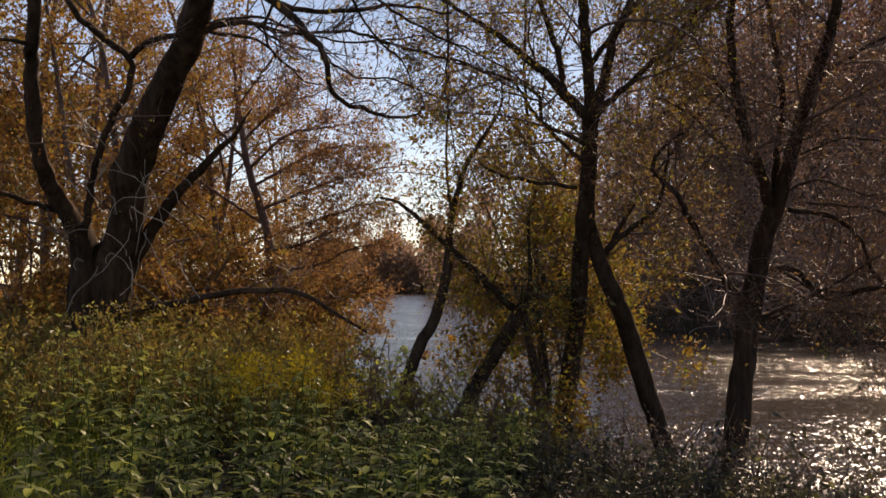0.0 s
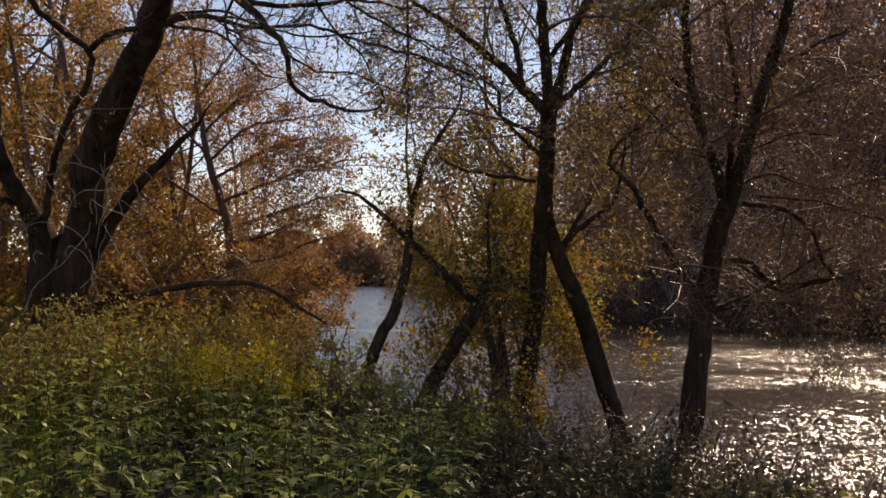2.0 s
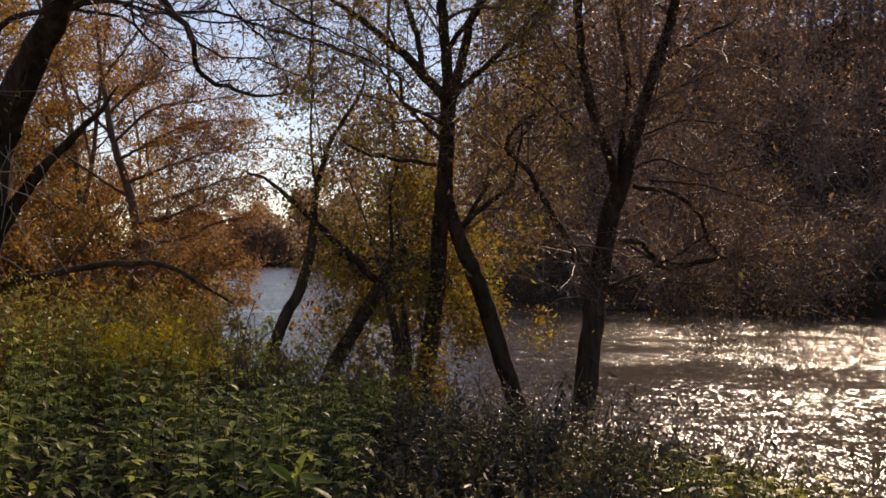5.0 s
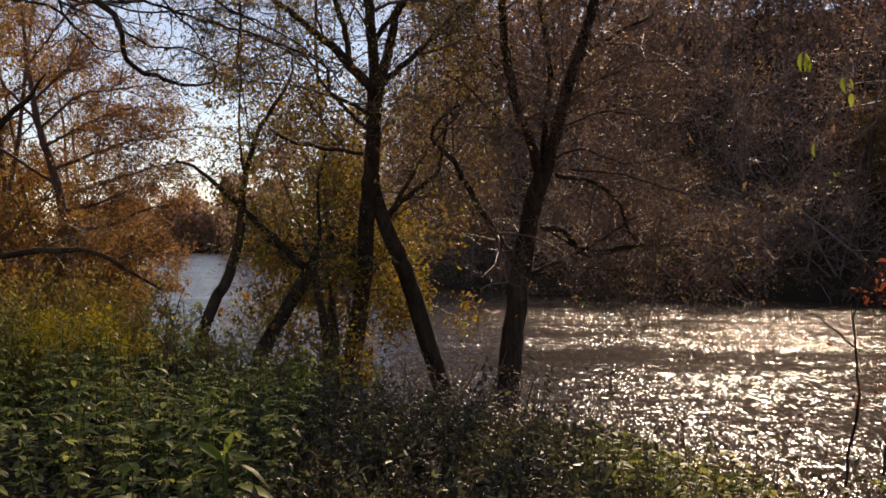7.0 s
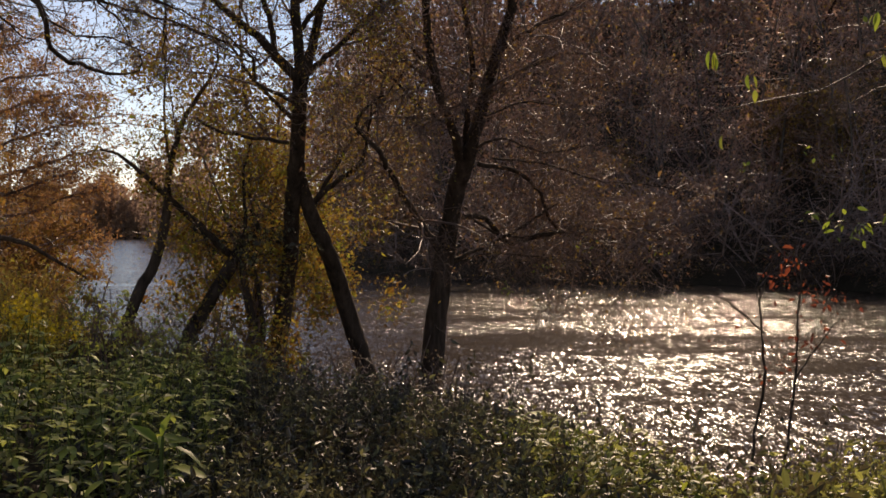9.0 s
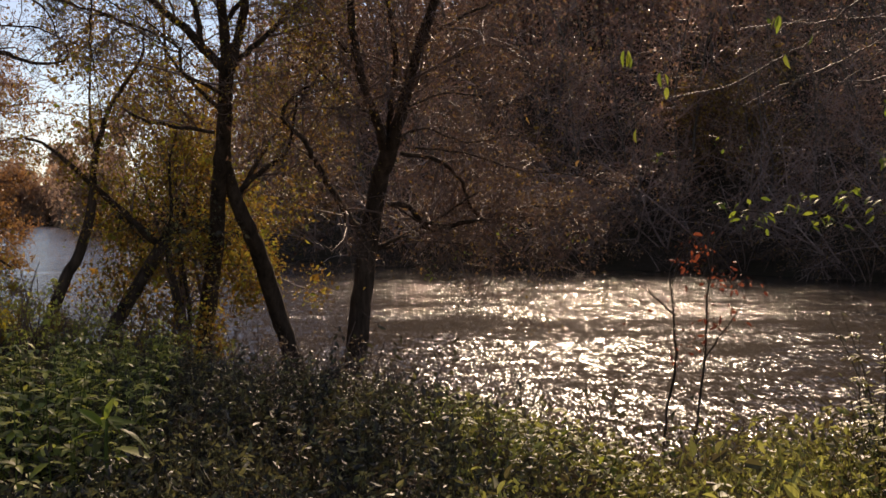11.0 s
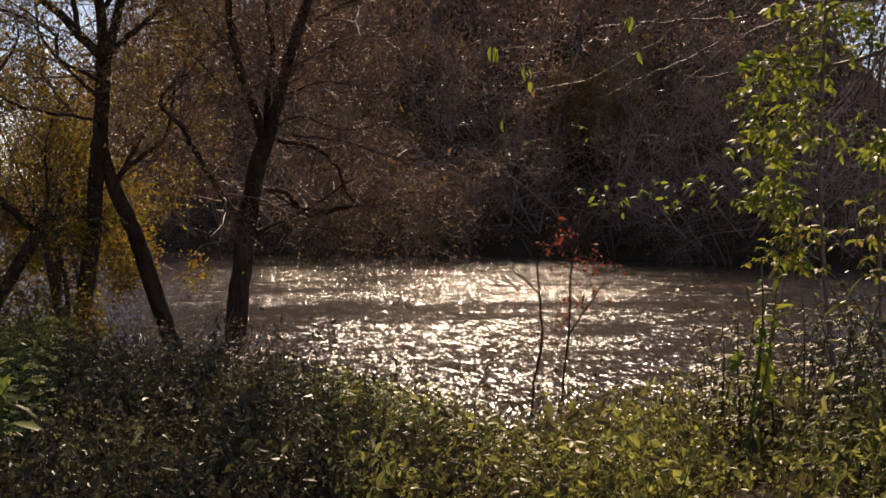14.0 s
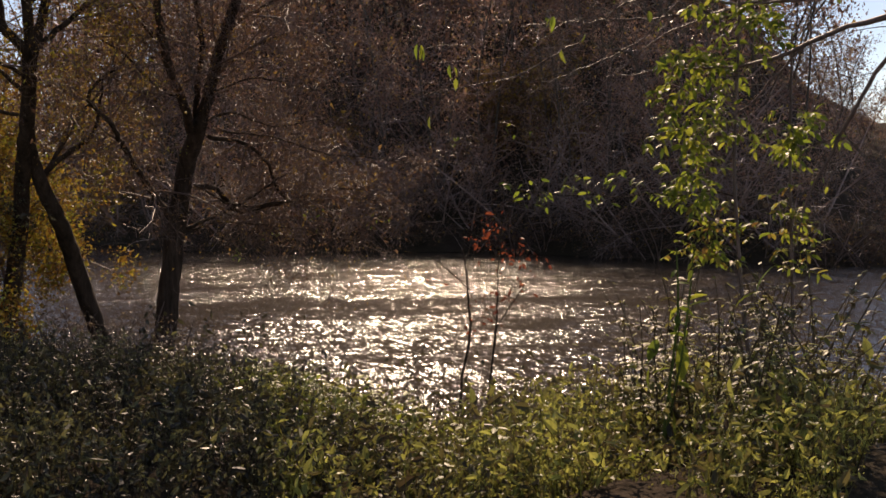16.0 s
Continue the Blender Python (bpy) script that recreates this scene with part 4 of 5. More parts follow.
# ---------------------------------------------------------------- weeds and herbs
def blade_leaf(b, base, way, up, length, width, curl=0.25, fold=0.12):
    """One broad leaf in three lengths with a creased midrib and a drooping tip."""
    way, up = unit(way), np.asarray(up, float)
    side = unit(np.cross(way, up))
    up = np.cross(side, way)
    pts = []
    for s, w in ((0.0, 0.06), (0.22, 0.78), (0.5, 1.0), (0.78, 0.6), (1.0, 0.0)):
        mid = base + way * length * s - up * curl * length * s * s
        pts.append((mid - side * width * 0.5 * w + up * fold * width * w, mid, mid + side * width * 0.5 * w + up * fold * width * w))
    v = [pts[0][1], *pts[1], *pts[2], *pts[3], pts[4][1]]
    b.put(v, [(0, 2, 1), (0, 3, 2), (7, 8, 10), (8, 9, 10)])
    b.f.append(np.array([(1, 2, 5, 4), (2, 3, 6, 5), (4, 5, 8, 7), (5, 6, 9, 8)]) + b.n - len(v))


def herb(name, label, seed, height, n_leaf, length, width, leaf, stem_mat, whorl=2, tip=0.5, lean=0.12, wild=0.3, category="plant", bare=0.1, flower=None, single=None):
    """A stalk with paired leaves up it, as nettles, asters and pokeweed grow."""
    rng = np.random.default_rng(seed)
    root = thing(name, label, category)
    line = sprout(rng, (0, 0, -0.05), (rng.normal(0, lean), rng.normal(0, lean), 1), height, 0.004 + 0.004 * height, 0.25, 0.1, height / 8)
    b = Build()
    tube(b, line, 5)
    lb = Build()
    a = rng.uniform(0, 6.28)
    for k in range(n_leaf):
        u = bare + (1 - bare) * (k + 1) / n_leaf
        if k % whorl == 0:
            a += 1.57 + rng.normal(0, wild)
        th = a + (k % whorl) * 6.283 / whorl + rng.normal(0, 0.2)
        i = min(len(line) - 1, int(u * (len(line) - 1)))
        sz = (1 - (1 - tip) * u) * rng.uniform(0.7, 1.2)
        if single:
            lb = Build()
        blade_leaf(lb, line[i, :3], (math.cos(th), math.sin(th), rng.uniform(-0.45, 0.45)), (0, 0, 1), length * sz, width * sz, rng.uniform(0.0, 0.4))
        if single:
            part("leaf", lb, single, root)
    part("stem", b, stem_mat, root)
    if not single:
        part("foliage", lb, leaf, root, smooth=True)
    if flower:
        fb = Build()
        top = np.array(line[-1, :3])
        leaves(fb, top + rng.normal(0, 1, (170, 3)) * [0.075, 0.075, 0.08], rng, 0.022, 0.9, droop=-0.3)
        tagged(part("flower_head", fb, flower, root, "yellow plume of small flowers", smooth=False), kind="stuff")
    return root


STEM_GREEN = bark_mat("green_stem", (0.05, 0.07, 0.02), (0.10, 0.13, 0.03), 20, 0.1)
STEM_DRY = bark_mat("dry_stem", (0.06, 0.045, 0.03), (0.15, 0.11, 0.07), 20, 0.1)


def scatter(kind, rng, n, az, r, size, keep=None, tilt=0.08):
    done = tries = 0
    while done < n and tries < 20 * n:
        tries += 1
        a = rng.uniform(*az)
        q = math.sqrt(rng.uniform(r[0] ** 2, r[1] ** 2))
        if keep and not keep(a, q):
            continue
        kind.stand(rng, *polar(a, q), rng.uniform(*size), 0.02, tilt)
        done += 1


rngh = np.random.default_rng(9)
broad = Kind([herb("broadleaf_weed", "green broad-leaved weed in a waist-high patch", 130 + k, 0.78 + 0.05 * (k % 3), 22 if k < 2 else 30, 0.15, 0.07, LEAF_GREEN, STEM_GREEN, whorl=2, tip=0.5, single=LEAF_GREEN_ONE if k < 2 else None) for k in range(6)], "green weed patch")
scatter(broad, rngh, 205, (-33, -14.5), (6.2, 12.5), (0.7, 1.15), lambda a, q: not (a < -30.5 and q < 11.0) and not (a > -18.5 and q > 9.6))
scatter(broad, rngh, 60, (-18.5, -9.6), (9.5, 11.0), (0.5, 0.75))
scatter(broad, rngh, 30, (-14.5, -9), (9.6, 10.4), (0.65, 0.9))
scatter(broad, rngh, 46, (-15, -10.6), (6.7, 9.4), (0.65, 1.0))
# three variants carry the shade-darkened leaf colour, two the sun-lightened one
dark = Kind([herb("aster_weed", "small-leaved weed under the bank trees, coloured darker for shade, lighter for sun", 140 + k, 0.8, 28, 0.085, 0.03, LEAF_DRY_SHADED if k < 3 else LEAF_STRAW_SUNLIT, STEM_DRY, whorl=2, tip=0.6, wild=0.8) for k in range(5)], "dusky weed bed")
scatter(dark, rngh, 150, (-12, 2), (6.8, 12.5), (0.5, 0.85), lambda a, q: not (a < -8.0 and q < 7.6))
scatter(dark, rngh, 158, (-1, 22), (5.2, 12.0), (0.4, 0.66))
fresh = Kind([herb("leafy_herb", "fresh yellow-green leafy herb on the sunny bank", 150 + k, 0.62, 18, 0.13, 0.06, LEAF_LIME, STEM_GREEN, whorl=2, tip=0.6) for k in range(4)], "sunlit herbs")
scatter(fresh, rngh, 36, (4.0, 12.5), (6.8, 10), (0.6, 1.0))
scatter(fresh, rngh, 44, (5.0, 13.0), (7.0, 9.6), (0.6, 1.2))
scatter(fresh, rngh, 120, (13, 36), (5.4, 10.5), (0.5, 1.1), lambda a, q: not (26 < a < 31.5 and q < 6.7))
scatter(fresh, rngh, 30, (24, 33), (6.8, 8.6), (0.3, 0.5))
tall_kind = Kind([herb("tall_weed", "tall olive-leaved weed of the thicket below the vine", 160 + k, 1.35, 44, 0.11, 0.05, LEAF_MIX, STEM_DRY, whorl=3, tip=0.6, wild=0.9) for k in range(4)], "tall weeds by the vine")
scatter(tall_kind, rngh, 105, (25, 38), (5.6, 10.5), (0.5, 0.9), lambda a, q: not (23.5 < a < 31.5 and q < 7.0))
scatter(tall_kind, rngh, 80, (26.5, 38), (7.0, 10.0), (0.9, 1.3), lambda a, q: not (23.5 < a < 31.5 and q < 7.2))
gold_rod = Kind([herb("goldenrod", "goldenrod with a yellow flower plume", 170 + k, 0.85, 30, 0.09, 0.02, LEAF_OLIVE, STEM_GREEN, whorl=3, flower=FLOWER) for k in range(3)], "goldenrod clump")
scatter(gold_rod, rngh, 24, (-23, -18), (10.4, 12.2), (0.75, 1.05))


def meadow():
    """Grass and fine weeds of the upstream bank: countless stalks."""
    rng = np.random.default_rng(21)
    for name, label, mat, n, az, r, tall, leaf_len in (
            ("meadow_growth", "yellow-green grasses and fine weeds of the open bank", LEAF_OLIVE, 2500, (-36, -18), (11.0, 17.0), 0.9, 0.046),
            ("meadow_herbs", "green fine-leaved growth among the grasses", LEAF_MIX, 900, (-36, -20), (10.5, 15), 0.85, 0.046),
            ("shaded_growth", "stalks and small leaves, coloured dark for the shade of the trees", LEAF_DRY_SHADED, 1350, (-15, 7), (5.0, 11.0), 0.4, 0.042),
            ("bank_growth", "mixed small weeds on the sunny bank", LEAF_MIX, 800, (5, 23), (4.6, 10.0), 0.36, 0.048),
            ("thicket_growth", "olive stalks and leaves of the sunny thicket", LEAF_MIX, 1300, (18, 40), (4.5, 10.0), 0.58, 0.05)):
        b = Build()
        for _ in range(n):
            x, y = polar(rng.uniform(*az), math.sqrt(rng.uniform(r[0] ** 2, r[1] ** 2)))
            if name == "thicket_growth" and 26 < math.degrees(math.atan2(x, y)) < 31.5 and math.hypot(x, y) < 6.6:
                continue
            z = float(ground_z(x, y))
            h = tall * rng.uniform(0.35, 1.3)
            line = sprout(rng, (x, y, z - 0.03), (rng.normal(0, 0.15), rng.normal(0, 0.15), 1), h, 0.004, 0.3, 0.0, h / 4)
            tube(b, line, 3)
            k = 16
            p = line[rng.integers(1, len(line), k), :3] + rng.normal(0, 0.015, (k, 3))
            leaves(b, p, rng, leaf_len * 0.95, 0.42, droop=-0.1, oval=tall < 0.7)
        tagged(part(name, b, mat, smooth=False), label, "grass", kind="stuff")
    b = Build()
    n = 9000
    az, r = np.radians(rng.uniform(-40, -28, n)), np.sqrt(rng.uniform(49, 150, n))
    x, y = r * np.sin(az), r * np.cos(az)
    base = np.stack([x, y, ground_z(x, y) - 0.01], 1)
    d = unit(np.stack([rng.normal(0, 0.45, n), rng.normal(0, 0.45, n), np.ones(n)], 1))
    h = rng.uniform(0.08, 0.28, n)[:, None]
    s = unit(np.cross(d, rng.normal(0, 1, (n, 3)))) * 0.005
    bend = rng.normal(0, 0.3, (n, 3)) * h * [1, 1, 0]
    v = np.stack([base - s, base + s, base + d * h * 0.6 + s * 0.8, base + d * h * 0.6 - s * 0.8, base + d * h + bend], 1).reshape(-1, 3)
    i = np.arange(n)[:, None] * 5
    b.put(v, i + [0, 1, 2, 3])
    b.f.append((i + [3, 2, 4]) + b.n - len(v))
    tagged(part("short_grass", b, LEAF_LIME, smooth=False), "short bright green grass at the path's edge", "grass", kind="stuff")
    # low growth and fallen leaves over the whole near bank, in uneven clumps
    for name, label, mat, n, span in (("undergrowth", "low undergrowth and fallen leaves on the bank, darkened as in shade", LEAF_DRY_SHADED, 52000, (-34, 21)), ("sunny_undergrowth", "low olive undergrowth on the sunny bank", LEAF_MIX, 28000, (20, 40))):
        b = Build()
        az, r = np.radians(rng.uniform(*span, n)), np.sqrt(rng.uniform(25, 17.5 ** 2, n))
        keep = r < bank(NEAR, az) - 0.3
        az, r = az[keep], r[keep]
        x, y = r * np.sin(az), r * np.cos(az)
        tall = 0.08 + 0.13 * (1 + np.sin(3.1 * x + 1.3 * y) * np.sin(2.3 * y - 1.7 * x)) * rng.uniform(0.6, 1.0, len(x))
        leaves(b, np.stack([x, y, ground_z(x, y) + tall * rng.random(len(x)) ** 0.7], 1), rng, 0.045, 0.5, droop=0.1)
        tagged(part(name, b, mat, smooth=False), label, "undergrowth", kind="stuff")


meadow()


# ---------------------------------------------------------------- specimen plants
def leaf_mesh(name, mat, width, curl):
    b = Build()
    blade_leaf(b, np.zeros(3), (0, 1, 0), (0, 0, 1), 1.0, width, curl)
    return b.mesh(name, mat)


VINE_LEAVES = [leaf_mesh("leaf", LEAF_LIME_ONE, w, c) for w, c in ((0.40, 0.2), (0.46, 0.35), (0.33, 0.5), (0.42, 0.1))]


def hang_leaf(rng, parent, place, way, size, k=None):
    ob = new("leaf", VINE_LEAVES[rng.integers(0, 4) if k is None else k])
    ob.parent = parent
    q = Vector(way).normalized().to_track_quat("Y", "Z").to_matrix().to_4x4()
    ob.matrix_basis = Matrix.Translation(Vector(place)) @ q @ Matrix.Rotation(rng.normal(0, 0.6), 4, "Y") @ Matrix.Scale(size, 4)
    return ob


def stem_line(parent, ctrl, origin, mat, name="stem", sides=6):
    line = smooth_line(ctrl, 0.05) - np.array([*origin, 0])
    b = Build()
    tube(b, line, sides)
    part(name, b, mat, parent)
    return line


def vine():
    rng = np.random.default_rng(31)
    rest, dry = Build(), Build()
    foot = (4.67, 7.24, -0.94)
    root = thing("climbing_vine", "sunlit lime-green vine draped over thin bare stems", "vine", place=foot)
    stem_line(root, [(4.67, 7.24, -0.94, 0.022), (4.80, 7.43, -0.03, 0.020), (4.78, 7.59, 0.93, 0.018), (4.74, 7.64, 1.90, 0.016), (4.73, 7.58, 2.76, 0.013), (4.67, 7.44, 3.59, 0.009)], foot, TWIG)
    stem_line(root, [(5.12, 7.33, -0.51, 0.018), (5.23, 7.50, 0.63, 0.016), (5.23, 7.56, 1.90, 0.014), (5.18, 7.47, 3.05, 0.009)], foot, TWIG)
    stem_line(root, [(4.79, 7.62, 1.65, 0.008), (4.58, 7.75, 1.71, 0.007), (4.33, 7.89, 1.67, 0.006), (4.12, 8.00, 1.70, 0.005), (3.90, 8.11, 1.66, 0.005), (3.71, 8.31, 1.69, 0.005), (3.48, 8.41, 1.68, 0.004), (3.20, 8.52, 1.72, 0.003), (2.96, 8.71, 1.74, 0.003)], foot, BARK, "runner", 4)
    for c, rx, rz, n, size in (((4.71, 7.51, 3.20), 0.36, 0.10, 26, 0.13), ((4.46, 7.73, 2.82), 0.30, 0.17, 34, 0.14), ((4.49, 7.77, 2.32), 0.34, 0.24, 52, 0.14), ((4.44, 7.83, 1.80), 0.22, 0.24, 34, 0.13),
                               ((4.54, 7.76, 1.31), 0.24, 0.26, 40, 0.12), ((5.27, 7.52, 2.19), 0.26, 0.20, 26, 0.15), ((5.18, 7.60, 1.41), 0.20, 0.30, 26, 0.13), ((4.97, 7.49, 3.04), 0.22, 0.15, 14, 0.13)):
        c = np.array(c) - foot
        for k in range(int(n * 1.25)):
            g = np.clip(rng.normal(0, 0.6, 3), -1.3, 1.3) * [rx, 0.22, rz]
            way = unit((rng.normal(0, 0.9), rng.normal(-0.2, 0.6), -0.35 + rng.normal(0, 0.4)))
            side = unit(np.cross(way, rng.normal(0, 0.4, 3) + [0, 0, 1]))
            big = size * rng.uniform(0.45, 0.85)
            tip = c + g + way * big * 1.5
            tube(rest, np.array([(*(c + g - way * 0.04), 0.003), (*(c + g + way * big * 0.8), 0.002), (*tip, 0.0015)]), 3)
            hang_leaf(rng, root, tip, way, big)
            for u in (0.5, 1.2):
                for turn in (-1, 1):
                    lean = way * 0.45 + side * turn + rng.normal(0, 0.2, 3) - [0, 0, 0.25]
                    blade_leaf(dry if c[2] + foot[2] < 1.5 and turn > 0 else rest, c + g + way * big * u, lean, rng.normal(0, 0.4, 3) + [0, 0, 1], big * rng.uniform(0.75, 1.1), big * rng.uniform(0.36, 0.5), rng.uniform(0.1, 0.5))
    tagged(part("foliage", rest, LEAF_LIME, root), kind="stuff")
    tagged(part("seeding_foliage", dry, LEAF_OLIVE, root, "yellow-brown fading leaves"), kind="stuff")
    for q in ((3.01, 8.69, 1.74), (3.16, 8.64, 1.70), (3.25, 8.50, 1.72), (3.33, 8.47, 1.68), (3.49, 8.40, 1.80), (3.62, 8.35, 1.82), (3.67, 8.33, 1.68), (3.71, 8.20, 1.66), (3.82, 8.15, 1.80), (3.88, 8.12, 1.82), (4.05, 8.04, 1.75), (4.18, 7.97, 1.70), (4.27, 7.92, 1.75)):
        c = np.array(q) - foot
        for _ in range(7):
            hang_leaf(rng, root, c + rng.normal(0, 0.045, 3), (rng.normal(0, 1), rng.normal(0, 0.5), rng.normal(-0.3, 0.3)), rng.uniform(0.05, 0.1))
    return root


vine()


def tall_stalk(name, label, ctrls, big, leaf_at, seed):
    """A tall juicy stalk with single large leaves."""
    rng = np.random.default_rng(seed)
    foot = ctrls[0][0][:3]
    root = thing(name, label, "plant", place=foot)
    for c in ctrls:
        stem_line(root, c, foot, STEM_GREEN)
    for place, way, size in leaf_at:
        hang_leaf(rng, root, np.array(place) - foot, way, size, int(rng.integers(0, 4)))
    lines = [smooth_line(c, 0.05) for c in ctrls]
    for _ in range(big):
        ln = lines[rng.integers(0, len(lines))]
        p = ln[rng.integers(len(ln) // 4, len(ln)), :3] - np.array(foot)
        hang_leaf(rng, root, p, (rng.normal(0, 1), rng.normal(0, 0.7), rng.normal(-0.1, 0.4)), rng.uniform(0.08, 0.16))
    return root


tall_stalk("pokeweed", "tall green pokeweed stalk with large backlit leaves",
    [[(3.03, 5.66, -0.59, 0.013), (3.10, 5.72, -0.34, 0.012), (3.23, 5.82, 0.24, 0.010), (3.33, 5.87, 0.85, 0.008), (3.34, 5.91, 1.31, 0.005)], [(3.17, 5.77, -0.06, 0.008), (3.33, 5.82, 0.54, 0.007), (3.41, 5.85, 1.00, 0.006), (3.44, 5.85, 1.31, 0.004)]], 22,
    [((3.34, 5.84, 0.69), (0.05, 0, -1), 0.31), ((3.26, 5.80, 0.22), (0.2, 0, -1), 0.29), ((3.21, 5.92, 0.69), (-0.5, 0, -0.9), 0.17), ((3.15, 5.92, 0.50), (-0.3, 0, -1), 0.19),
     ((3.20, 5.76, -0.02), (1, 0, 0.1), 0.20), ((3.10, 5.81, -0.06), (-1, 0, -0.1), 0.26), ((3.66, 5.68, 0.91), (0.5, 0, 0.8), 0.19), ((3.78, 5.61, 1.01), (0.1, 0, 0.9), 0.21)], 33)
tall_stalk("young_pokeweed", "fresh weed with large bright green leaves",
    [[(-1.41, 5.96, 0.19, 0.014), (-1.43, 6.00, 0.38, 0.013), (-1.43, 6.04, 0.55, 0.009)]], 4,
    [((-1.45, 6.02, 0.51), (-0.7, -0.2, 0.7), 0.17), ((-1.44, 6.03, 0.54), (0.3, -0.3, 0.9), 0.15), ((-1.42, 6.03, 0.51), (0.9, -0.3, 0.25), 0.17), ((-1.39, 6.03, 0.49), (1, -0.2, -0.1), 0.22),
     ((-1.37, 6.02, 0.38), (1, -0.3, -0.1), 0.22), ((-1.41, 6.00, 0.33), (0.5, -0.4, 0.15), 0.15), ((-1.46, 6.01, 0.47), (-0.9, -0.2, 0.15), 0.18)], 34)

made_tree("sapling", "thin bare sapling with a few red leaves", 17,
    [[(3.14, 10.77, -0.90, 0.016), (3.19, 10.85, -0.43, 0.014), (3.30, 10.92, 0.16, 0.013), (3.27, 10.87, 0.65, 0.010), (3.21, 10.82, 1.10, 0.007)]],
    [[(3.29, 10.87, 0.65, 0.009), (3.06, 10.95, 0.88, 0.007), (2.89, 11.01, 1.00, 0.005)], [(3.25, 10.91, 0.95, 0.007), (3.29, 10.80, 1.19, 0.005), (3.35, 10.79, 1.37, 0.003)]],
    BARK, BARK, LEAF_RED, 24, 0.04, branch=(1, 3, 0.5), jitter=0.1, sides=6, category="sapling")
made_tree("sapling", "thin leaning sapling with red leaves near its top", 18,
    [[(3.41, 10.70, -0.83, 0.014), (3.48, 10.76, -0.42, 0.014), (3.58, 10.83, 0.17, 0.011), (3.62, 10.87, 0.70, 0.009), (3.62, 10.80, 1.13, 0.007), (3.66, 10.79, 1.49, 0.005)]],
    [[(3.57, 10.83, 0.16, 0.009), (3.79, 10.80, 0.53, 0.007), (3.99, 10.75, 0.83, 0.005)], [(3.62, 10.79, 1.01, 0.007), (3.46, 10.85, 1.16, 0.005), (3.38, 10.88, 1.25, 0.003)], [(3.62, 10.79, 1.07, 0.007), (3.77, 10.74, 1.07, 0.005), (3.85, 10.71, 0.95, 0.003)]],
    BARK, BARK, LEAF_RED, 150, 0.05, branch=(1, 6, 0.45), sides=6, jitter=0.1, category="sapling")

# boughs of a tree whose trunk stands beside the path
made_tree("overhanging_bough", "bare bough with pale drooping twigs over the bank", 19,
    [[(6.87, 6.22, 3.71, 0.095), (6.29, 6.46, 3.47, 0.060), (5.87, 6.64, 3.22, 0.036), (5.65, 6.85, 3.11, 0.027), (5.43, 7.04, 3.05, 0.022), (5.19, 7.24, 2.93, 0.020), (4.97, 7.41, 2.82, 0.018), (4.71, 7.59, 2.77, 0.013), (4.30, 7.83, 2.77, 0.011), (3.96, 8.01, 2.73, 0.007), (3.76, 8.11, 2.72, 0.004)]],
    [[(6.10, 6.54, 3.35, 0.027), (5.68, 6.89, 2.79, 0.020), (5.56, 7.03, 2.47, 0.018), (5.44, 7.16, 2.16, 0.016), (5.35, 7.24, 1.90, 0.013), (5.25, 7.31, 1.65, 0.011), (5.18, 7.36, 1.33, 0.009)],
     [(5.86, 6.63, 3.31, 0.022), (5.49, 7.30, 3.37, 0.019), (4.98, 7.79, 3.36, 0.014), (4.47, 8.19, 3.43, 0.012), (4.06, 8.40, 3.42, 0.009), (3.77, 8.59, 3.16, 0.008), (3.36, 8.80, 2.89, 0.007), (3.14, 8.90, 2.78, 0.006), (2.53, 9.10, 2.66, 0.004)],
     [(5.49, 7.30, 3.37, 0.014), (4.70, 7.97, 3.30, 0.009), (4.14, 8.29, 3.26, 0.007), (3.57, 8.65, 3.27, 0.005), (3.19, 8.80, 3.25, 0.004)],
     [(4.98, 7.79, 3.36, 0.012), (4.41, 8.28, 3.14, 0.007), (3.98, 8.56, 2.75, 0.006), (3.80, 8.66, 2.55, 0.004)],
     [(5.16, 7.27, 2.90, 0.011), (4.91, 7.48, 2.56, 0.009), (4.77, 7.60, 2.38, 0.006)], [(4.48, 8.19, 3.40, 0.009), (4.15, 8.43, 3.05, 0.007), (3.64, 8.70, 2.81, 0.005), (3.26, 8.87, 2.61, 0.004)]],
    TWIG, BARK_GREY, LEAF_LIME, 22, 0.075, branch=(2, 7.0, 0.8), sides=8, category="bough", rise=-0.3, droop=1.5, lump=0.03)


def tendrils():
    """Pale dead vine stems that hang in loops on the old tree."""
    rng = np.random.default_rng(41)
    foot = np.array((-6.48, 12.41, 1.83))
    root = thing("dead_vine", "tangle of pale dead vine stems hanging on the old trunk", "vine", place=foot)
    for k in range(26):
        st = np.array([rng.normal(0, 0.28), rng.normal(0, 0.1), rng.uniform(-0.2, 1.3)])
        line = sprout(rng, st, (rng.normal(0, 0.5), rng.normal(-0.1, 0.2), rng.choice([-1, 1])), rng.uniform(0.5, 1.2), 0.009, 1.6, -0.2, 0.06)
        line[:, 3] = 0.0055
        b = Build()
        tube(b, line, 4)
        part("tendril", b, VINE, root)


tendrils()


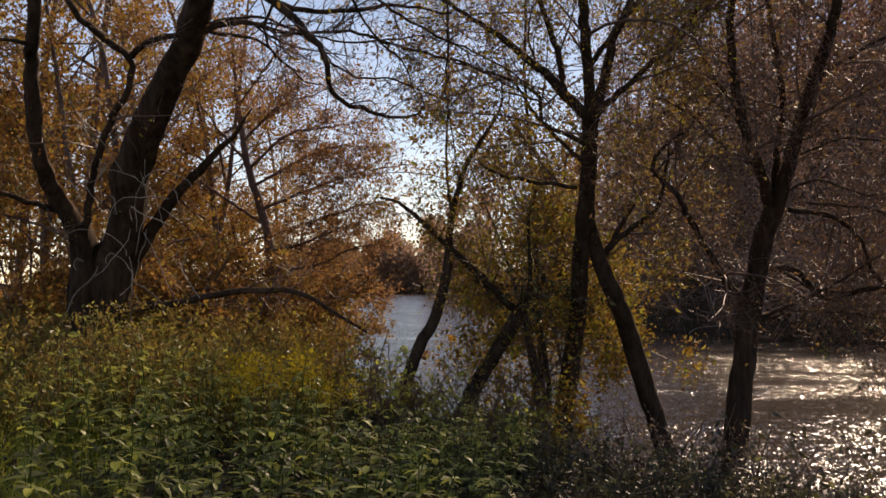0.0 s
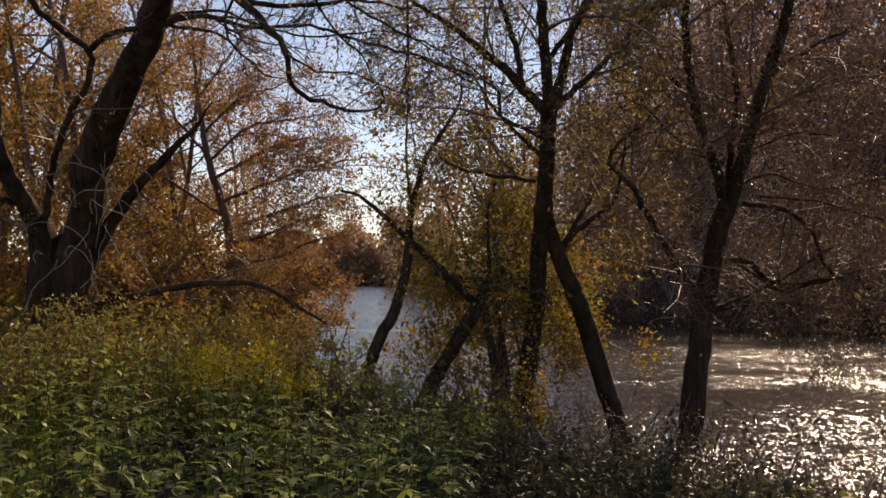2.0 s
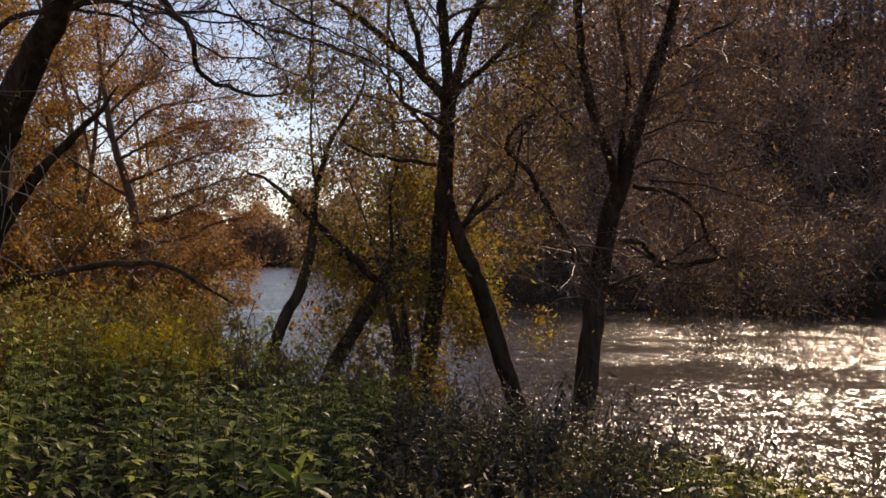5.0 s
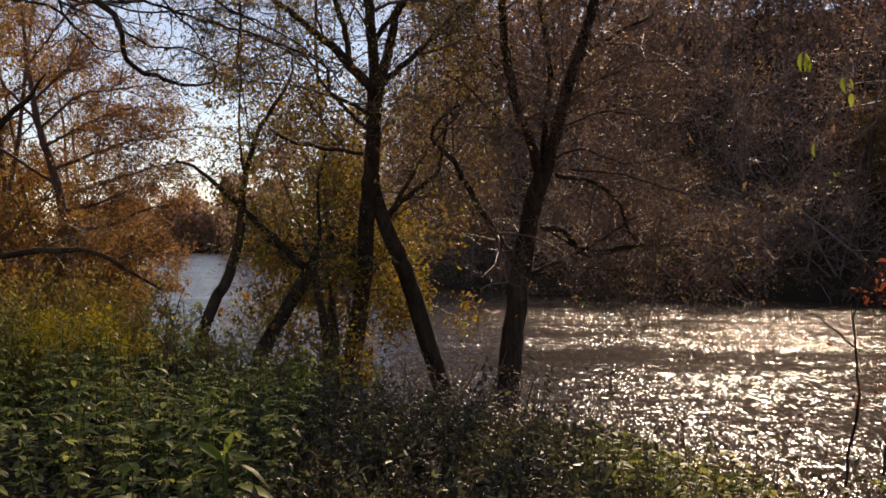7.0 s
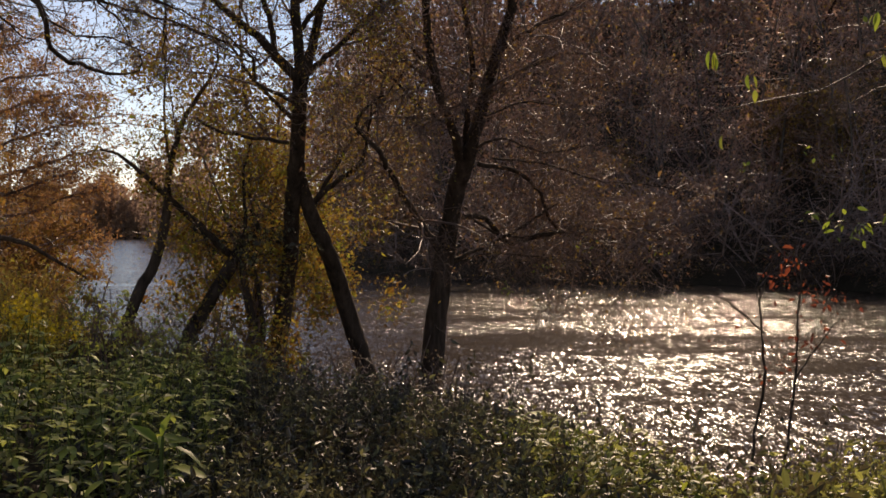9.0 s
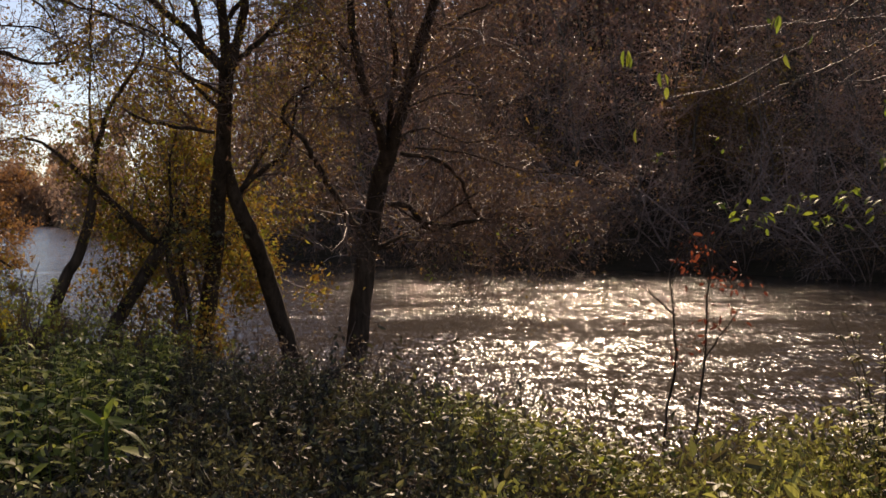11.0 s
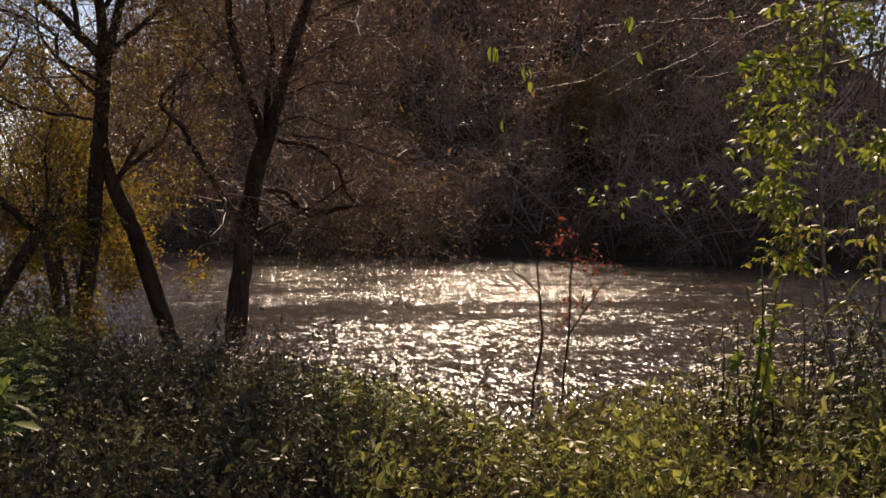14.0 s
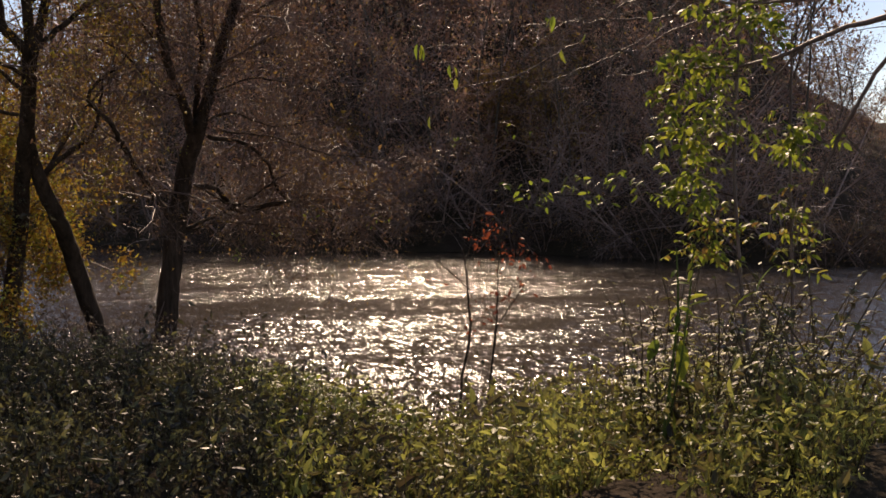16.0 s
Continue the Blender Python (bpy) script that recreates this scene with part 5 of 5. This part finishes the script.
def tangle():
    """A ball of dead vine stems and withered leaves caught between two trunks."""
    rng = np.random.default_rng(43)
    foot = np.array((-2.2, 14.55, 1.45))
    root = thing("vine_tangle", "dark tangle of dead vines caught on the broken leaning tree", "vine", place=foot)
    stems, sites = Build(), []
    for k in range(90):
        st = rng.normal(0, 1, 3) * [0.28, 0.14, 0.2]
        ln = sprout(rng, st, rng.normal(0, 1, 3) * [1, 0.5, 0.6], rng.uniform(0.25, 0.7), 0.006, 1.4, -0.2, 0.07)
        tube(stems, ln, 3)
        sites.append(ln[1:, :3])
    tagged(part("stem_mass", stems, BARK, root), kind="stuff")
    b = Build()
    leaves(b, pick(rng, sites, 900, 0.03), rng, 0.05, 0.6)
    tagged(part("withered_leaves", b, LEAF_DRY_SHADED, root, smooth=False), kind="stuff")


tangle()


def sedge(place, seed, n, length, label):
    rng = np.random.default_rng(seed)
    root = thing("sedge_clump", label, "grass", place=place)
    for k in range(n):
        a = rng.uniform(0, 6.28)
        h = length * rng.uniform(0.6, 1.1)
        line = sprout(rng, (0.03 * math.cos(a), 0.03 * math.sin(a), 0), (0.5 * math.cos(a), 0.5 * math.sin(a), 1), h, 0.012, 0.3, -1.3, h / 6)
        p = line[:, :3]
        side = unit(np.cross(np.gradient(p, axis=0), (0, 0, 1.0)))
        w = (line[:, 3] * np.sin(np.linspace(0.35, 3.1, len(p))))[:, None]
        v = np.stack([p - side * w, p - [0, 0, 0.003], p + side * w], 1).reshape(-1, 3)
        i = np.arange(len(p) - 1)[:, None] * 3
        b = Build()
        b.put(v, np.concatenate([i + [0, 1, 4, 3], i + [1, 2, 5, 4]]))
        part("blade", b, LEAF_LIME_ONE, root)
    return root


for c, sd, n, ln in (((0.86, 8.47, -0.59), 1, 26, 0.55), ((1.45, 8.82, -0.53), 2, 18, 0.65), ((0.95, 6.9, -0.5), 6, 22, 0.4), ((1.25, 7.2, -0.5), 7, 18, 0.45), ((0.59, 8.08, -0.56), 3, 10, 0.45), ((1.27, 8.61, -0.63), 4, 9, 0.5), ((2.58, 7.78, -0.59), 5, 8, 0.4)):
    sedge((c[0], c[1], float(ground_z(c[0], c[1]))), 50 + sd, n, ln * 1.2, "clump of arching bright green sedge")


def late_leaves():
    """Last yellow-green leaves on the low boughs over the water."""
    rng = np.random.default_rng(61)
    for c, n in (((1.47, 16.52, 0.89), 14), ((2.11, 16.66, 1.14), 10), ((2.37, 16.73, 1.39), 8), ((3.55, 16.72, 1.26), 8), ((4.41, 14.31, 2.43), 6), ((4.74, 14.20, 2.64), 6)):
        c = np.array(c)
        root = thing("leaf_spray", "spray of last yellow-green leaves on a bare bough", "leaves", "last leaves over the water", place=c)
        line = sprout(rng, rng.normal(0, 0.1, 3) + [0, 0, 0.12], (rng.normal(0, 1), rng.normal(0, 1), -0.2), 0.45, 0.004, 0.5, -0.2, 0.08)
        b = Build()
        tube(b, line, 4)
        part("twig", b, TWIG, root)
        for _ in range(n):
            hang_leaf(rng, root, line[rng.integers(1, len(line)), :3] + rng.normal(0, 0.07, 3), (rng.normal(0, 1), rng.normal(0, 1), -0.6), rng.uniform(0.05, 0.09))


late_leaves()


def bough_leaves():
    """Drooping pairs of leaves at the tip of the low bough."""
    rng = np.random.default_rng(63)
    for c, n, size in (((2.07, 8.09, 2.94), 4, 0.13), ((2.34, 8.04, 2.74), 3, 0.10), ((3.05, 7.6, 3.12), 3, 0.11)):
        root = thing("hanging_leaves", "few drooping yellow-green leaves at the tip of a bare twig", "leaves", "last leaves of the bough", place=c)
        b = Build()
        tube(b, sprout(rng, (0.3, 0.1, 0.02), (-1, -0.3, 0.0), 0.34, 0.004, 0.3, -0.1, 0.05), 4)
        part("twig", b, TWIG, root)
        for _ in range(n):
            hang_leaf(rng, root, rng.normal(0, 0.025, 3), (rng.normal(0, 0.25), rng.normal(0, 0.25), -1), size * rng.uniform(0.8, 1.2))


bough_leaves()


def brambles():
    """Long arching stems with withered leaves that stand against the water."""
    rng = np.random.default_rng(71)
    for k in range(64):
        a = rng.uniform(-5, 22)
        r = rng.uniform(8.5, 13.0)
        x, y = polar(a, r)
        root = thing("bramble", "long arching bramble stem with withered dark leaves", "bramble", "brambles on the bank", place=(x, y, float(ground_z(x, y))))
        line = sprout(rng, (0, 0, -0.05), (rng.normal(0, 0.5), rng.normal(0, 0.3), 1), rng.uniform(0.7, 1.25), 0.0055, 0.5, -0.7, 0.1)
        b = Build()
        tube(b, line, 5)
        part("stem", b, TWIG, root)
        for q in range(rng.integers(1, 3)):
            i = rng.integers(len(line) // 3, len(line) - 1)
            sb = Build()
            tube(sb, sprout(rng, line[i, :3], (rng.normal(0, 1), rng.normal(0, 0.6), 0.5), rng.uniform(0.2, 0.5), 0.003, 0.5, -0.3, 0.07), 4)
            part("side_stem", sb, TWIG, root)
        for q in range(rng.integers(4, 9)):
            lb = Build()
            blade_leaf(lb, line[rng.integers(2, len(line)), :3], (rng.normal(0, 1), rng.normal(0, 1), -0.9), rng.normal(0, 1, 3), rng.uniform(0.05, 0.11), 0.035, 0.4)
            part("leaf", lb, LEAF_DRY_SHADED, root)


brambles()
